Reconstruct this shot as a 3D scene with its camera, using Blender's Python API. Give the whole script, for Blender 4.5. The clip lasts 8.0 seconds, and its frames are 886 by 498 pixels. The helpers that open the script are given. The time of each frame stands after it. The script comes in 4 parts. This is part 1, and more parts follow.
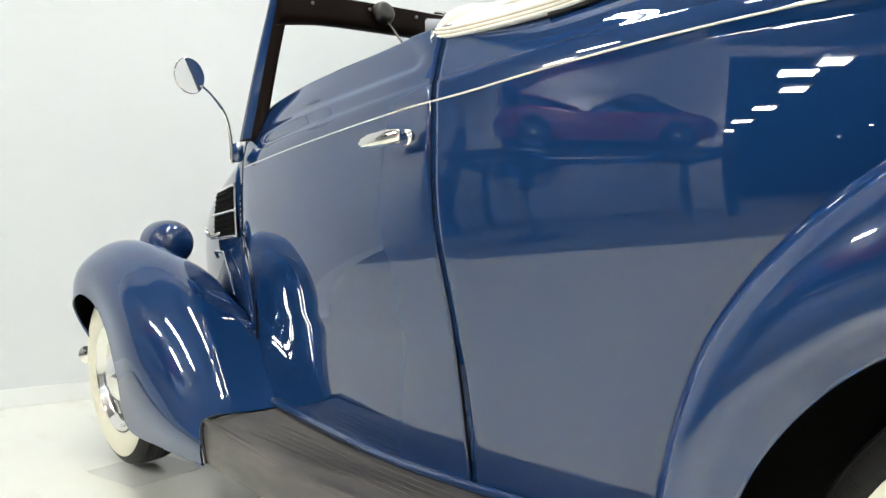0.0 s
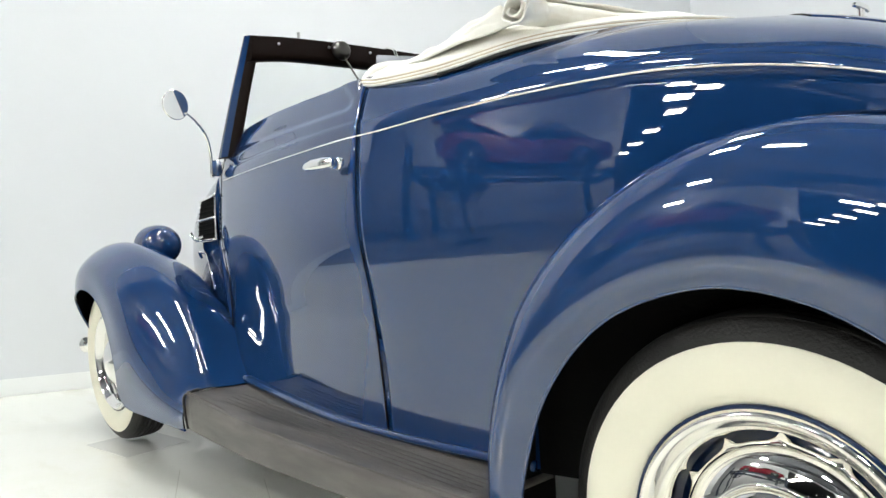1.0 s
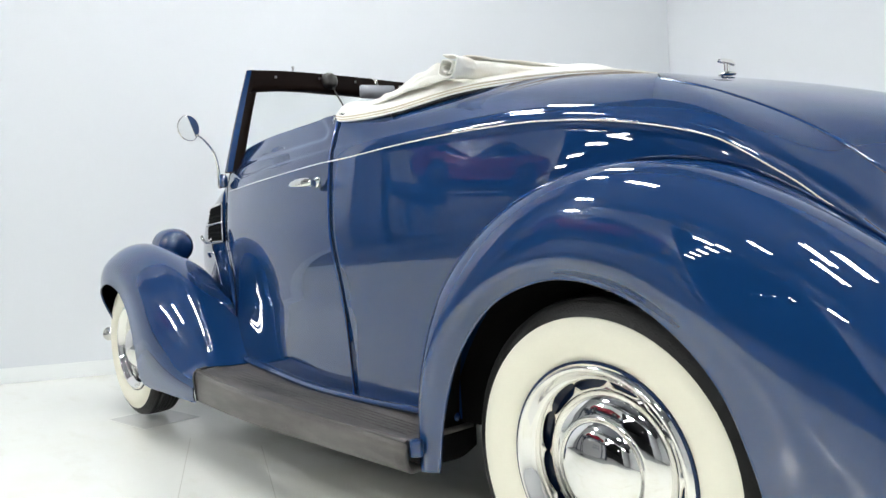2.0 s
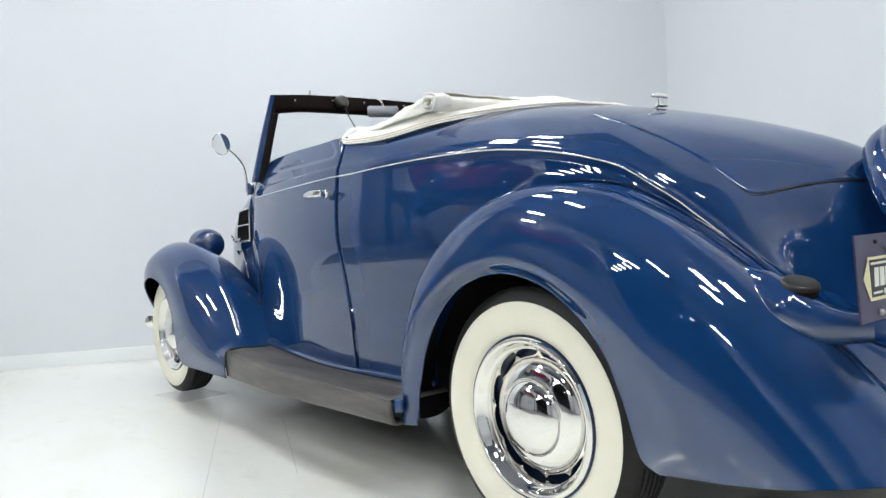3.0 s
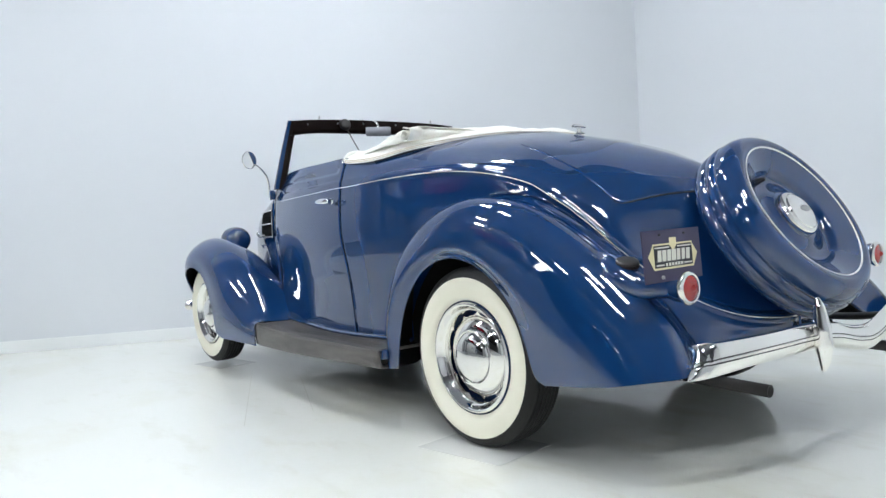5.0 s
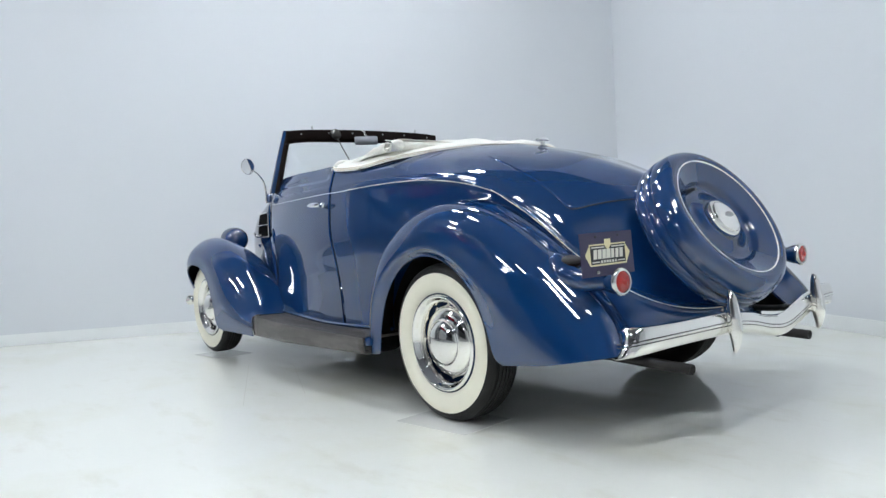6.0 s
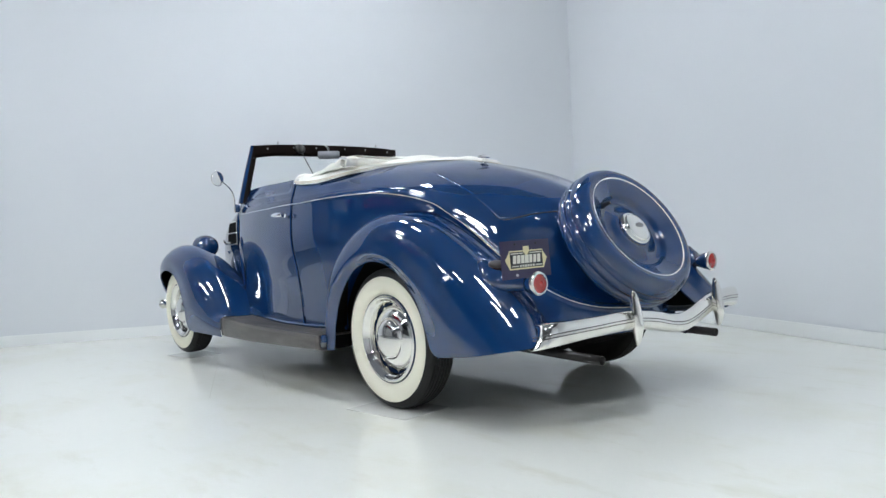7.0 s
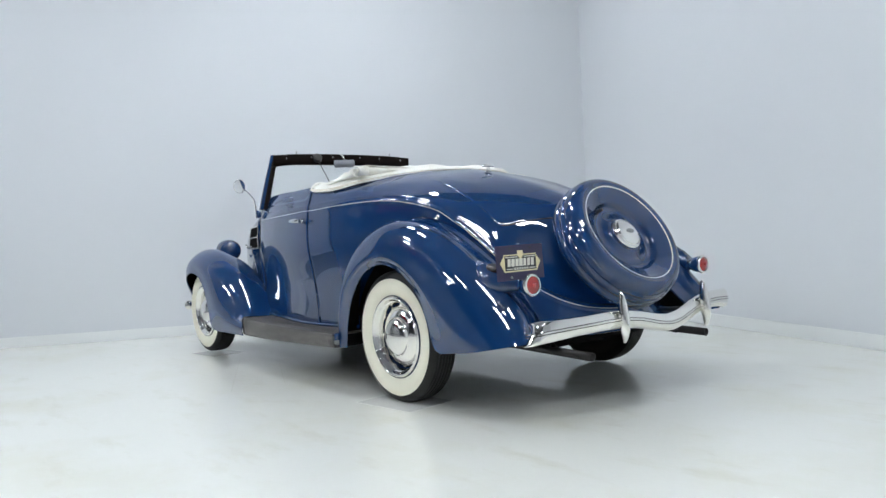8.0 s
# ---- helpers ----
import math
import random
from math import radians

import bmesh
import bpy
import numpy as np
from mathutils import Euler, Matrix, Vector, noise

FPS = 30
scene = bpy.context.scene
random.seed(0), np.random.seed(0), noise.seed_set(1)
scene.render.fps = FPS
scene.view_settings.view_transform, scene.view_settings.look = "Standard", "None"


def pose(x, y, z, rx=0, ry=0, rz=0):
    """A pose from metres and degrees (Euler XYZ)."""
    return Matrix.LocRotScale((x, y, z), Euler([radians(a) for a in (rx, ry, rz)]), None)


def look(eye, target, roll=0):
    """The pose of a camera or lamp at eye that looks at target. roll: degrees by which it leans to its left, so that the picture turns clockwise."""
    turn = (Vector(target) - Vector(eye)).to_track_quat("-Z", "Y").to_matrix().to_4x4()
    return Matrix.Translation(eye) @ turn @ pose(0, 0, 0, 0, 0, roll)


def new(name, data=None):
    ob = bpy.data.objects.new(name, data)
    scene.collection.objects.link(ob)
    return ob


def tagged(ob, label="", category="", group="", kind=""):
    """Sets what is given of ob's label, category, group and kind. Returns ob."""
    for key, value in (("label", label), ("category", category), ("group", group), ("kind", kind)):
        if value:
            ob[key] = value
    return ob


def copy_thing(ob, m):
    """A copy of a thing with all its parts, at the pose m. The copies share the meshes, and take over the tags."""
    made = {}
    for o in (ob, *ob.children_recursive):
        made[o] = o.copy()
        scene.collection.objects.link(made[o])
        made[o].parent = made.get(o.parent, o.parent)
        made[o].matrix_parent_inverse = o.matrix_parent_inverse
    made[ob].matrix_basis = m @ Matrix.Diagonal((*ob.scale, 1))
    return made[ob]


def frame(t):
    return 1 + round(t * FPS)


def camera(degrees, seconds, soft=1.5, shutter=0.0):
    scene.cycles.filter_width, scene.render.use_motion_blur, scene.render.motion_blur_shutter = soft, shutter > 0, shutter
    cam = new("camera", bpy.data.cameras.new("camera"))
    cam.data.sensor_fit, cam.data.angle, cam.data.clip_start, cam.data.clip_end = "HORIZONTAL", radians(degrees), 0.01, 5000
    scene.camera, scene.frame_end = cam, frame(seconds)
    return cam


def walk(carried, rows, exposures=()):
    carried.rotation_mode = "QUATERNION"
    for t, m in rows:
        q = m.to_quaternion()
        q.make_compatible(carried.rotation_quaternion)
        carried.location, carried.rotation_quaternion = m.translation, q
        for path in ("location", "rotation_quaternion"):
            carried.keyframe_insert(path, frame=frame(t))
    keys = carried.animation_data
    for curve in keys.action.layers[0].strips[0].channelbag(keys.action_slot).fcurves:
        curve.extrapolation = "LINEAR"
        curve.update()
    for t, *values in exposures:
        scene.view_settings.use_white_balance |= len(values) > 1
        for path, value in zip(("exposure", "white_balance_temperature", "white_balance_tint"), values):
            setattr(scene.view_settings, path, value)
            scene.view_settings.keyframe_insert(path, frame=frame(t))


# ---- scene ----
cam = camera(61.9, 8.0)
PATH = [
    (0, (-0.005, -1.668, 0.802), (-1.495, -0.335, 0.764), -3.0),
    (0.5, (0.181, -1.735, 0.796), (-1.313, -0.406, 0.763), -3.0),
    (1, (0.407, -1.803, 0.794), (-1.078, -0.464, 0.765), -2.9),
    (1.5, (0.622, -1.884, 0.794), (-0.866, -0.549, 0.768), -2.8),
    (3, (1.29, -2.172, 0.803), (-0.263, -0.912, 0.775), -2.4),
    (3.5, (1.492, -2.266, 0.81), (-0.07, -1.018, 0.777), -2.5),
    (4, (1.692, -2.364, 0.811), (0.121, -1.128, 0.773), -2.6),
    (4.5, (1.881, -2.475, 0.809), (0.305, -1.245, 0.763), -3.0),
    (6, (2.435, -2.765, 0.81), (0.868, -1.523, 0.763), -2.8),
    (6.5, (2.633, -2.834, 0.806), (1.082, -1.571, 0.768), -2.6),
    (7, (2.832, -2.878, 0.799), (1.301, -1.592, 0.773), -2.6),
    (7.5, (2.987, -2.915, 0.801), (1.448, -1.638, 0.781), -2.7),
    (8, (3.089, -2.963, 0.799), (1.518, -1.725, 0.786), -2.6),
]
EXPOSURES = [(0, 0.06, 7250, 7), (1.5, 0.04, 6820, 9), (3.5, -0.14, 6500, 10), (4.5, -0.13, 6350, 10), (6.5, -0.40, 6300, 10), (8, -0.42, 6300, 10)]
walk(cam, [(t, look(eye, target, roll)) for t, eye, target, roll in PATH], EXPOSURES)

# ---- light and exposure ----
world = bpy.data.worlds.new("hall_world")
scene.world = world
world.use_nodes = True
world.node_tree.nodes["Background"].inputs[0].default_value = (0.02, 0.022, 0.026, 1)
world.node_tree.nodes["Background"].inputs[1].default_value = 0.3


TUBE_POWER = 115.0
WORK_POWER = 265.0
ROOF = 6.6
LAMP_Z = 4.3
LAMPS = ((-1.05, -1.55), (1.05, -5.0), (2.15, -1.95), (2.45, -2.85), (2.5, -0.98), (-1.95, 0.7), (-2.1, -0.8))
WORK_LAMPS = ((-3.4, -4.7), (-5.1, -6.75), (-1.2, -8.2), (2.9, -9.0))


# ---- materials ----
def material(name, color, rough=0.5, metal=0.0, coat=0.0, vary=0.0, scale=8.0, bump=0.0, fine=120.0, spec=0.5):
    """A procedural surface: base colour varied by noise at two scales, with fine relief."""
    m = bpy.data.materials.new(name)
    m.use_nodes = True
    nt = m.node_tree
    b = nt.nodes["Principled BSDF"]
    b.inputs["Base Color"].default_value = (*color, 1)
    b.inputs["Roughness"].default_value = rough
    b.inputs["Metallic"].default_value = metal
    b.inputs["Coat Weight"].default_value = coat
    b.inputs["Coat Roughness"].default_value = 0.02
    b.inputs["Specular IOR Level"].default_value = spec
    if vary or bump:
        co = nt.nodes.new("ShaderNodeTexCoord")
        big = nt.nodes.new("ShaderNodeTexNoise")
        big.inputs["Scale"].default_value = scale
        big.inputs["Detail"].default_value = 6
        small = nt.nodes.new("ShaderNodeTexNoise")
        small.inputs["Scale"].default_value = fine
        small.inputs["Detail"].default_value = 3
        for n in (big, small):
            nt.links.new(co.outputs["Object"], n.inputs["Vector"])
        if vary:
            mix = nt.nodes.new("ShaderNodeMix")
            mix.data_type = "RGBA"
            mix.inputs["A"].default_value = (*[c * (1 - vary) for c in color], 1)
            mix.inputs["B"].default_value = (*[min(1, c * (1 + vary)) for c in color], 1)
            add = nt.nodes.new("ShaderNodeMath")
            add.operation = "MULTIPLY_ADD"
            add.inputs[1].default_value = 0.35
            nt.links.new(small.outputs["Fac"], add.inputs[0])
            half = nt.nodes.new("ShaderNodeMath")
            half.operation = "MULTIPLY"
            half.inputs[1].default_value = 0.65
            nt.links.new(big.outputs["Fac"], half.inputs[0])
            nt.links.new(half.outputs[0], add.inputs[2])
            nt.links.new(add.outputs[0], mix.inputs["Factor"])
            nt.links.new(mix.outputs["Result"], b.inputs["Base Color"])
        if bump:
            bp = nt.nodes.new("ShaderNodeBump")
            bp.inputs["Strength"].default_value = bump
            bp.inputs["Distance"].default_value = 0.004
            nt.links.new(small.outputs["Fac"], bp.inputs["Height"])
            nt.links.new(bp.outputs["Normal"], b.inputs["Normal"])
    return m


def glow(name, color, strength):
    m = bpy.data.materials.new(name)
    m.use_nodes = True
    nt = m.node_tree
    nt.nodes.clear()
    e = nt.nodes.new("ShaderNodeEmission")
    e.inputs[0].default_value, e.inputs[1].default_value = (*color, 1), strength
    nt.links.new(e.outputs[0], nt.nodes.new("ShaderNodeOutputMaterial").inputs[0])
    return m


def glass(name, color, rough=0.0):
    """Thin clear glass: see-through, with a sharp reflection that grows towards grazing angles."""
    m = bpy.data.materials.new(name)
    m.use_nodes = True
    nt = m.node_tree
    nt.nodes.clear()
    clear, shine, mix, fresnel = [nt.nodes.new("ShaderNode" + k) for k in ("BsdfTransparent", "BsdfGlossy", "MixShader", "Fresnel")]
    clear.inputs[0].default_value = (*color, 1)
    shine.inputs["Roughness"].default_value = rough
    fresnel.inputs["IOR"].default_value = 1.35
    nt.links.new(fresnel.outputs[0], mix.inputs[0])
    nt.links.new(clear.outputs[0], mix.inputs[1])
    nt.links.new(shine.outputs[0], mix.inputs[2])
    nt.links.new(mix.outputs[0], nt.nodes.new("ShaderNodeOutputMaterial").inputs[0])
    return m


PAINT = material("blue_car_paint", (0.0050, 0.0340, 0.121), 0.3, 0.0, 1.0, 0.04, 3.0, 0.0, 900.0, 0.0)
PAINT.node_tree.nodes["Principled BSDF"].inputs["Coat IOR"].default_value = 1.88
PAINT.node_tree.nodes["Principled BSDF"].inputs["Coat Roughness"].default_value = 0.008
PAINT_DARK = material("blue_rim_paint", (0.005, 0.018, 0.06), 0.08)
CHROME = material("chrome", (0.88, 0.865, 0.825), 0.04, 1.0, 0.0, 0.02, 20.0)
DARK_STEEL = material("tarnished_steel", (0.11, 0.105, 0.10), 0.28, 1.0, 0.0, 0.2, 30.0)
STEEL = material("dull_steel", (0.42, 0.42, 0.42), 0.3, 1.0, 0.0, 0.1, 30.0)
RUBBER = material("black_rubber", (0.008, 0.0075, 0.007), 0.5, 0.0, 0.0, 0.25, 14.0, 0.3, 200.0, 0.3)
WHITEWALL = material("cream_whitewall_rubber", (0.86, 0.82, 0.67), 0.55, 0.0, 0.0, 0.05, 9.0, 0.08, 150.0)
BLACK = material("black_metal", (0.012, 0.012, 0.012), 0.5, 0.0, 0.0, 0.3, 12.0, 0.2)
CAVITY = material("dull_black", (0.005, 0.005, 0.005), 0.9, 0.0, 0.0, 0.3, 12.0, 0.3, 120.0, 0.1)
BROWN = material("dark_brown_enamel", (0.010, 0.0048, 0.0038), 0.5, 0.0, 0.0, 0.15, 10.0, 0.0, 120.0, 0.12)
CANVAS = material("cream_canvas", (0.94, 0.91, 0.84), 0.85, 0.0, 0.0, 0.08, 5.0, 0.35, 600.0, 0.2)
BOARD = material("ribbed_grey_rubber", (0.074, 0.066, 0.061), 0.42, 0.0, 0.0, 0.35, 7.0, 0.25, 300.0)
STRIPE = material("cream_pinstripe", (0.88, 0.86, 0.78), 0.35, 0.0, 0.5)
RED_LENS = material("red_lens", (0.36, 0.006, 0.003), 0.15, 0.0, 1.0, 0.2, 60.0, 0.5, 180.0)
GLASS = glass("window_glass", (0.97, 0.99, 0.98))
MIRROR = material("mirror_glass", (0.9, 0.9, 0.9), 0.01, 1.0)
MIRROR_BACK = material("grey_mirror_back", (0.30, 0.31, 0.34), 0.35, 0.0, 0.2)
PLATE = material("purple_plate_enamel", (0.024, 0.018, 0.062), 0.4, 0.0, 0.2, 0.1, 12.0)
GOLD = material("pale_gold_print", (0.74, 0.66, 0.40), 0.5)
PALE = material("cream_print", (0.72, 0.70, 0.62), 0.5)
INK = material("black_print", (0.01, 0.01, 0.014), 0.5)
WALL = material("white_wall_paint", (0.72, 0.735, 0.755), 0.75, 0.0, 0.0, 0.02, 0.7, 0.05, 90.0)
BASE = material("white_baseboard_paint", (0.86, 0.87, 0.86), 0.45, 0.0, 0.0, 0.03, 3.0)
FLOOR = material("white_epoxy_floor", (0.86, 0.858, 0.79), 0.35, 0.0, 0.6, 0.05, 1.1, 0.03, 40.0)
FLOOR.node_tree.nodes["Principled BSDF"].inputs["Coat Roughness"].default_value = 0.07


def stain(m, color, scale, low, high, amount, stretch=(1, 1, 1), seed=0.0):
    """Lays worn, irregular stains of another colour over a surface."""
    nt = m.node_tree
    b = nt.nodes["Principled BSDF"]
    old = b.inputs["Base Color"].links[0].from_socket
    co, mp, n, ramp, mix = [nt.nodes.new("ShaderNode" + k) for k in ("TexCoord", "Mapping", "TexNoise", "MapRange", "Mix")]
    mp.inputs["Scale"].default_value = stretch
    mp.inputs["Location"].default_value = (seed, seed * 0.7, 0)
    n.inputs["Scale"].default_value, n.inputs["Detail"].default_value, n.inputs["Roughness"].default_value = scale, 7, 0.62
    ramp.inputs["From Min"].default_value, ramp.inputs["From Max"].default_value, ramp.inputs["To Max"].default_value = low, high, amount
    mix.data_type = "RGBA"
    mix.inputs["B"].default_value = (*color, 1)
    nt.links.new(co.outputs["Object"], mp.inputs["Vector"])
    nt.links.new(mp.outputs["Vector"], n.inputs["Vector"])
    nt.links.new(n.outputs["Fac"], ramp.inputs["Value"])
    nt.links.new(ramp.outputs["Result"], mix.inputs["Factor"])
    nt.links.new(old, mix.inputs["A"])
    nt.links.new(mix.outputs["Result"], b.inputs["Base Color"])


stain(FLOOR, (0.72, 0.69, 0.50), 1.1, 0.50, 0.72, 0.45, (1, 1, 1), 3.0)
stain(FLOOR, (0.52, 0.44, 0.29), 2.6, 0.60, 0.76, 0.32, (0.6, 1.2, 1), 17.0)
stain(FLOOR, (0.60, 0.565, 0.40), 4.0, 0.56, 0.78, 0.45, (0.5, 1.3, 1), 11.0)
stain(FLOOR, (0.33, 0.31, 0.28), 26.0, 0.69, 0.80, 0.35, (0.35, 1.6, 1), 5.0)
stain(BOARD, (0.155, 0.140, 0.128), 3.2, 0.44, 0.66, 0.8, (0.5, 3.0, 3.0), 2.0)
stain(BOARD, (0.022, 0.019, 0.018), 5.0, 0.52, 0.70, 0.7, (0.35, 4.0, 2.0), 8.0)
WORKSHOP = material("pale_workshop_paint", (0.50, 0.51, 0.52), 0.7, 0.0, 0.0, 0.05, 1.3, 0.05, 60.0)
HEM_TAN = material("tan_canvas_binding", (0.60, 0.49, 0.35), 0.85, 0.0, 0.0, 0.25, 9.0, 0.35, 600.0, 0.2)
stain(CANVAS, (0.58, 0.44, 0.30), 4.0, 0.52, 0.80, 0.5, (1, 1.4, 2.5), 4.0)
CONCRETE = material("grey_concrete", (0.16, 0.165, 0.17), 0.5, 0.0, 0.0, 0.2, 1.5, 0.1, 60.0)
CEILING = material("grey_ceiling_paint", (0.085, 0.092, 0.105), 0.8, 0.0, 0.0, 0.1, 2.0)
HALL_ROOF = material("dark_hall_roof_paint", (0.035, 0.038, 0.045), 0.8, 0.0, 0.0, 0.1, 2.0)
HALL = material("grey_hall_paint", (0.22, 0.23, 0.25), 0.75, 0.0, 0.0, 0.05, 1.0)
HOUSING = material("white_lamp_housing", (0.8, 0.8, 0.8), 0.4)
TUBE = glow("fluorescent_tube", (0.92, 0.975, 1.02), TUBE_POWER)
WORK_TUBE = glow("workshop_tube", (0.92, 0.975, 1.02), WORK_POWER)
BAY = glow("bay_lamp_glow", (0.95, 0.98, 1.0), 60.0)
JOINT = material("dusty_joint", (0.56, 0.55, 0.49), 0.7)
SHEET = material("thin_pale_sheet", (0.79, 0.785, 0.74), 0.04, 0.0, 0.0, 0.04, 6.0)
LIFT_BLUE = material("blue_lift_paint", (0.012, 0.022, 0.05), 0.45)
RED_PAINT = material("red_car_paint", (0.15, 0.005, 0.014), 0.2)
PIPE = material("sooty_steel", (0.016, 0.013, 0.012), 0.4, 0.15, 0.0, 0.25, 25.0)


# ---- mesh tools ----
def part(name, bm, mat, parent=None, label="", smooth=True):
    me = bpy.data.meshes.new(name)
    bm.normal_update()
    bm.to_mesh(me)
    bm.free()
    me.materials.append(mat)
    if smooth:
        for p in me.polygons:
            p.use_smooth = True
    ob = new(name, me)
    if parent:
        ob.parent = parent
    if label:
        ob["label"] = label
    return ob


def empty(name, m=None, parent=None):
    e = new(name)
    e.empty_display_size = 0.1
    if m:
        e.matrix_world = m
    if parent:
        e.parent = parent
    return e


def spline(points, u):
    """Catmull-Rom through points, u from 0 to len - 1."""
    n = len(points) - 1
    u = min(max(u, 0.0), n)
    i = min(int(u), n - 1)
    f = u - i
    p = [Vector(points[max(0, min(n, i + k))]) for k in (-1, 0, 1, 2)]
    if i == 0:
        p[0] = 2 * p[1] - p[2]
    if i == n - 1:
        p[3] = 2 * p[2] - p[1]
    return 0.5 * (2 * p[1] + (p[2] - p[0]) * f + (2 * p[0] - 5 * p[1] + 4 * p[2] - p[3]) * f**2 + (3 * p[1] - p[0] - 3 * p[2] + p[3]) * f**3)


def outward(bm, side, core=0.35):
    """Turns the faces of a sheet so that they look away from the middle of the car's half."""
    bm.normal_update()
    n = len(bm.verts)
    c = sum((v.co for v in bm.verts), Vector()) / n
    c = Vector((c.x, c.y * core, c.z - 0.12))
    if sum(f.normal.dot(f.calc_center_median() - c) * f.calc_area() for f in bm.faces) < 0:
        bmesh.ops.reverse_faces(bm, faces=bm.faces)
    return bm


def sheet(guides, ns, nv, s0=0.0, s1=None, v0=0.0, v1=None, side=1, shape=None):
    """A smooth sheet through guide curves; side -1 mirrors it across the car's middle."""
    s1 = len(guides[0]) - 1 if s1 is None else s1
    v1 = len(guides) - 1 if v1 is None else v1
    bm = bmesh.new()
    rows = []
    for a in range(ns + 1):
        s = s0 + (s1 - s0) * a / ns
        line = [spline(g, s) for g in guides]
        row = []
        for b in range(nv + 1):
            v = v0 + (v1 - v0) * b / nv
            p = spline(line, v)
            if shape:
                p = shape(p, s, v)
            row.append(bm.verts.new((p.x, p.y * side, p.z)))
        rows.append(row)
    for a in range(ns):
        for b in range(nv):
            bm.faces.new((rows[a][b], rows[a + 1][b], rows[a + 1][b + 1], rows[a][b + 1]))
    bmesh.ops.remove_doubles(bm, verts=bm.verts, dist=0.0004)
    return outward(bm, side)


def thick(ob, t, offset=-1.0):
    s = ob.modifiers.new("thickness", "SOLIDIFY")
    s.thickness, s.offset, s.use_rim = t, offset, True
    return ob


def tube(points, radius, seg=10, steps=6, close=False):
    """A round bar along a smooth line; radius may be a list."""
    bm = bmesh.new()
    n = len(points)
    count = (n - 1) * steps + 1
    rings = []
    for k in range(count):
        u = k / steps
        p = spline(points, u)
        d = (spline(points, min(u + 0.02, n - 1)) - spline(points, max(u - 0.02, 0))).normalized()
        a = d.cross(Vector((0.31, 0.17, 0.93))).normalized()
        b = d.cross(a)
        r = radius if isinstance(radius, (int, float)) else float(np.interp(u, range(n), radius))
        rings.append([bm.verts.new(p + r * (math.cos(q) * a + math.sin(q) * b)) for q in [2 * math.pi * i / seg for i in range(seg)]])
    for k in range(count - 1):
        for i in range(seg):
            bm.faces.new((rings[k][i], rings[k][(i + 1) % seg], rings[k + 1][(i + 1) % seg], rings[k + 1][i]))
    bm.faces.new(rings[0][::-1])
    bm.faces.new(rings[-1])
    bmesh.ops.recalc_face_normals(bm, faces=bm.faces)
    return bm


def lathe(profile, seg=48, close=False, smooth=1):
    """Turns a profile of (radius, height) round the local z axis."""
    bm = bmesh.new()
    rings = []
    for r, h in profile:
        if r < 1e-5:
            rings.append([bm.verts.new((0, 0, h))])
        else:
            rings.append([bm.verts.new((r * math.cos(2 * math.pi * i / seg), r * math.sin(2 * math.pi * i / seg), h)) for i in range(seg)])
    pairs = list(zip(rings, rings[1:])) + ([(rings[-1], rings[0])] if close else [])
    for a, b in pairs:
        for i in range(seg):
            j = (i + 1) % seg
            if len(a) == 1 and len(b) == 1:
                continue
            if len(a) == 1:
                bm.faces.new((a[0], b[i], b[j]))
            elif len(b) == 1:
                bm.faces.new((a[i], b[0], a[j]))
            else:
                bm.faces.new((a[i], b[i], b[j], a[j]))
    bmesh.ops.recalc_face_normals(bm, faces=bm.faces)
    return bm


def smooth_profile(points, steps=4):
    return [tuple(spline([(a, b, 0) for a, b in points], k / steps)[:2]) for k in range((len(points) - 1) * steps + 1)]


def box(bm, size, m=None, bevel=0.0):
    got = bmesh.ops.create_cube(bm, size=1.0, matrix=(m or Matrix()) @ Matrix.Diagonal((*size, 1)))
    if bevel:
        edges = {e for v in got["verts"] for e in v.link_edges}
        bmesh.ops.bevel(bm, geom=list(edges), offset=bevel, segments=2, affect="EDGES")
    return bm


def box_bm(size, m=None, bevel=0.0):
    return box(bmesh.new(), size, m, bevel)


def moved(bm, m):
    bm.transform(m)
    return bm


# ---- room ----
def wall(name, a, b, height, mat, thick_out=0.15, base=None):
    """An upright wall from a to b with its face on that line; its thickness lies to the right of the way from a to b."""
    a, b = Vector((*a, 0)), Vector((*b, 0))
    d = (b - a)
    n = Vector((d.y, -d.x, 0)).normalized()
    mid = (a + b) / 2 + n * thick_out / 2
    ang = math.degrees(math.atan2(d.y, d.x))
    ob = part(name, box_bm((d.length, thick_out, height), pose(mid.x, mid.y, height / 2, 0, 0, ang)), mat, smooth=False)
    tagged(ob, "plain white painted showroom wall", "wall", kind="structure")
    if base:
        m2 = (a + b) / 2 - n * 0.008
        bb = part(base, box_bm((d.length - 0.02, 0.016, 0.1), pose(m2.x, m2.y, 0.05, 0, 0, ang), 0.004), BASE, smooth=False)
        tagged(bb, "low white painted baseboard along the wall", "baseboard", kind="structure")
    return ob


CORNER = (-2.58, 3.65)
LEFT_DIR = (-0.398, -0.917)
RIGHT_DIR = (0.921, -0.389)
left_end = (CORNER[0] + LEFT_DIR[0] * 8.6, CORNER[1] + LEFT_DIR[1] * 8.6)
west_end = (left_end[0] - RIGHT_DIR[0] * 7.0, left_end[1] - RIGHT_DIR[1] * 7.0)
right_end = (CORNER[0] + RIGHT_DIR[0] * 10.2, CORNER[1] + RIGHT_DIR[1] * 10.2)
BACK_TURN = -22.9
floor = part("floor", box_bm((26, 7.2, 0.2), pose(-3.37, -2.70, -0.1, 0, 0, BACK_TURN) @ pose(8.0, 3.6, 0)), FLOOR, smooth=False)
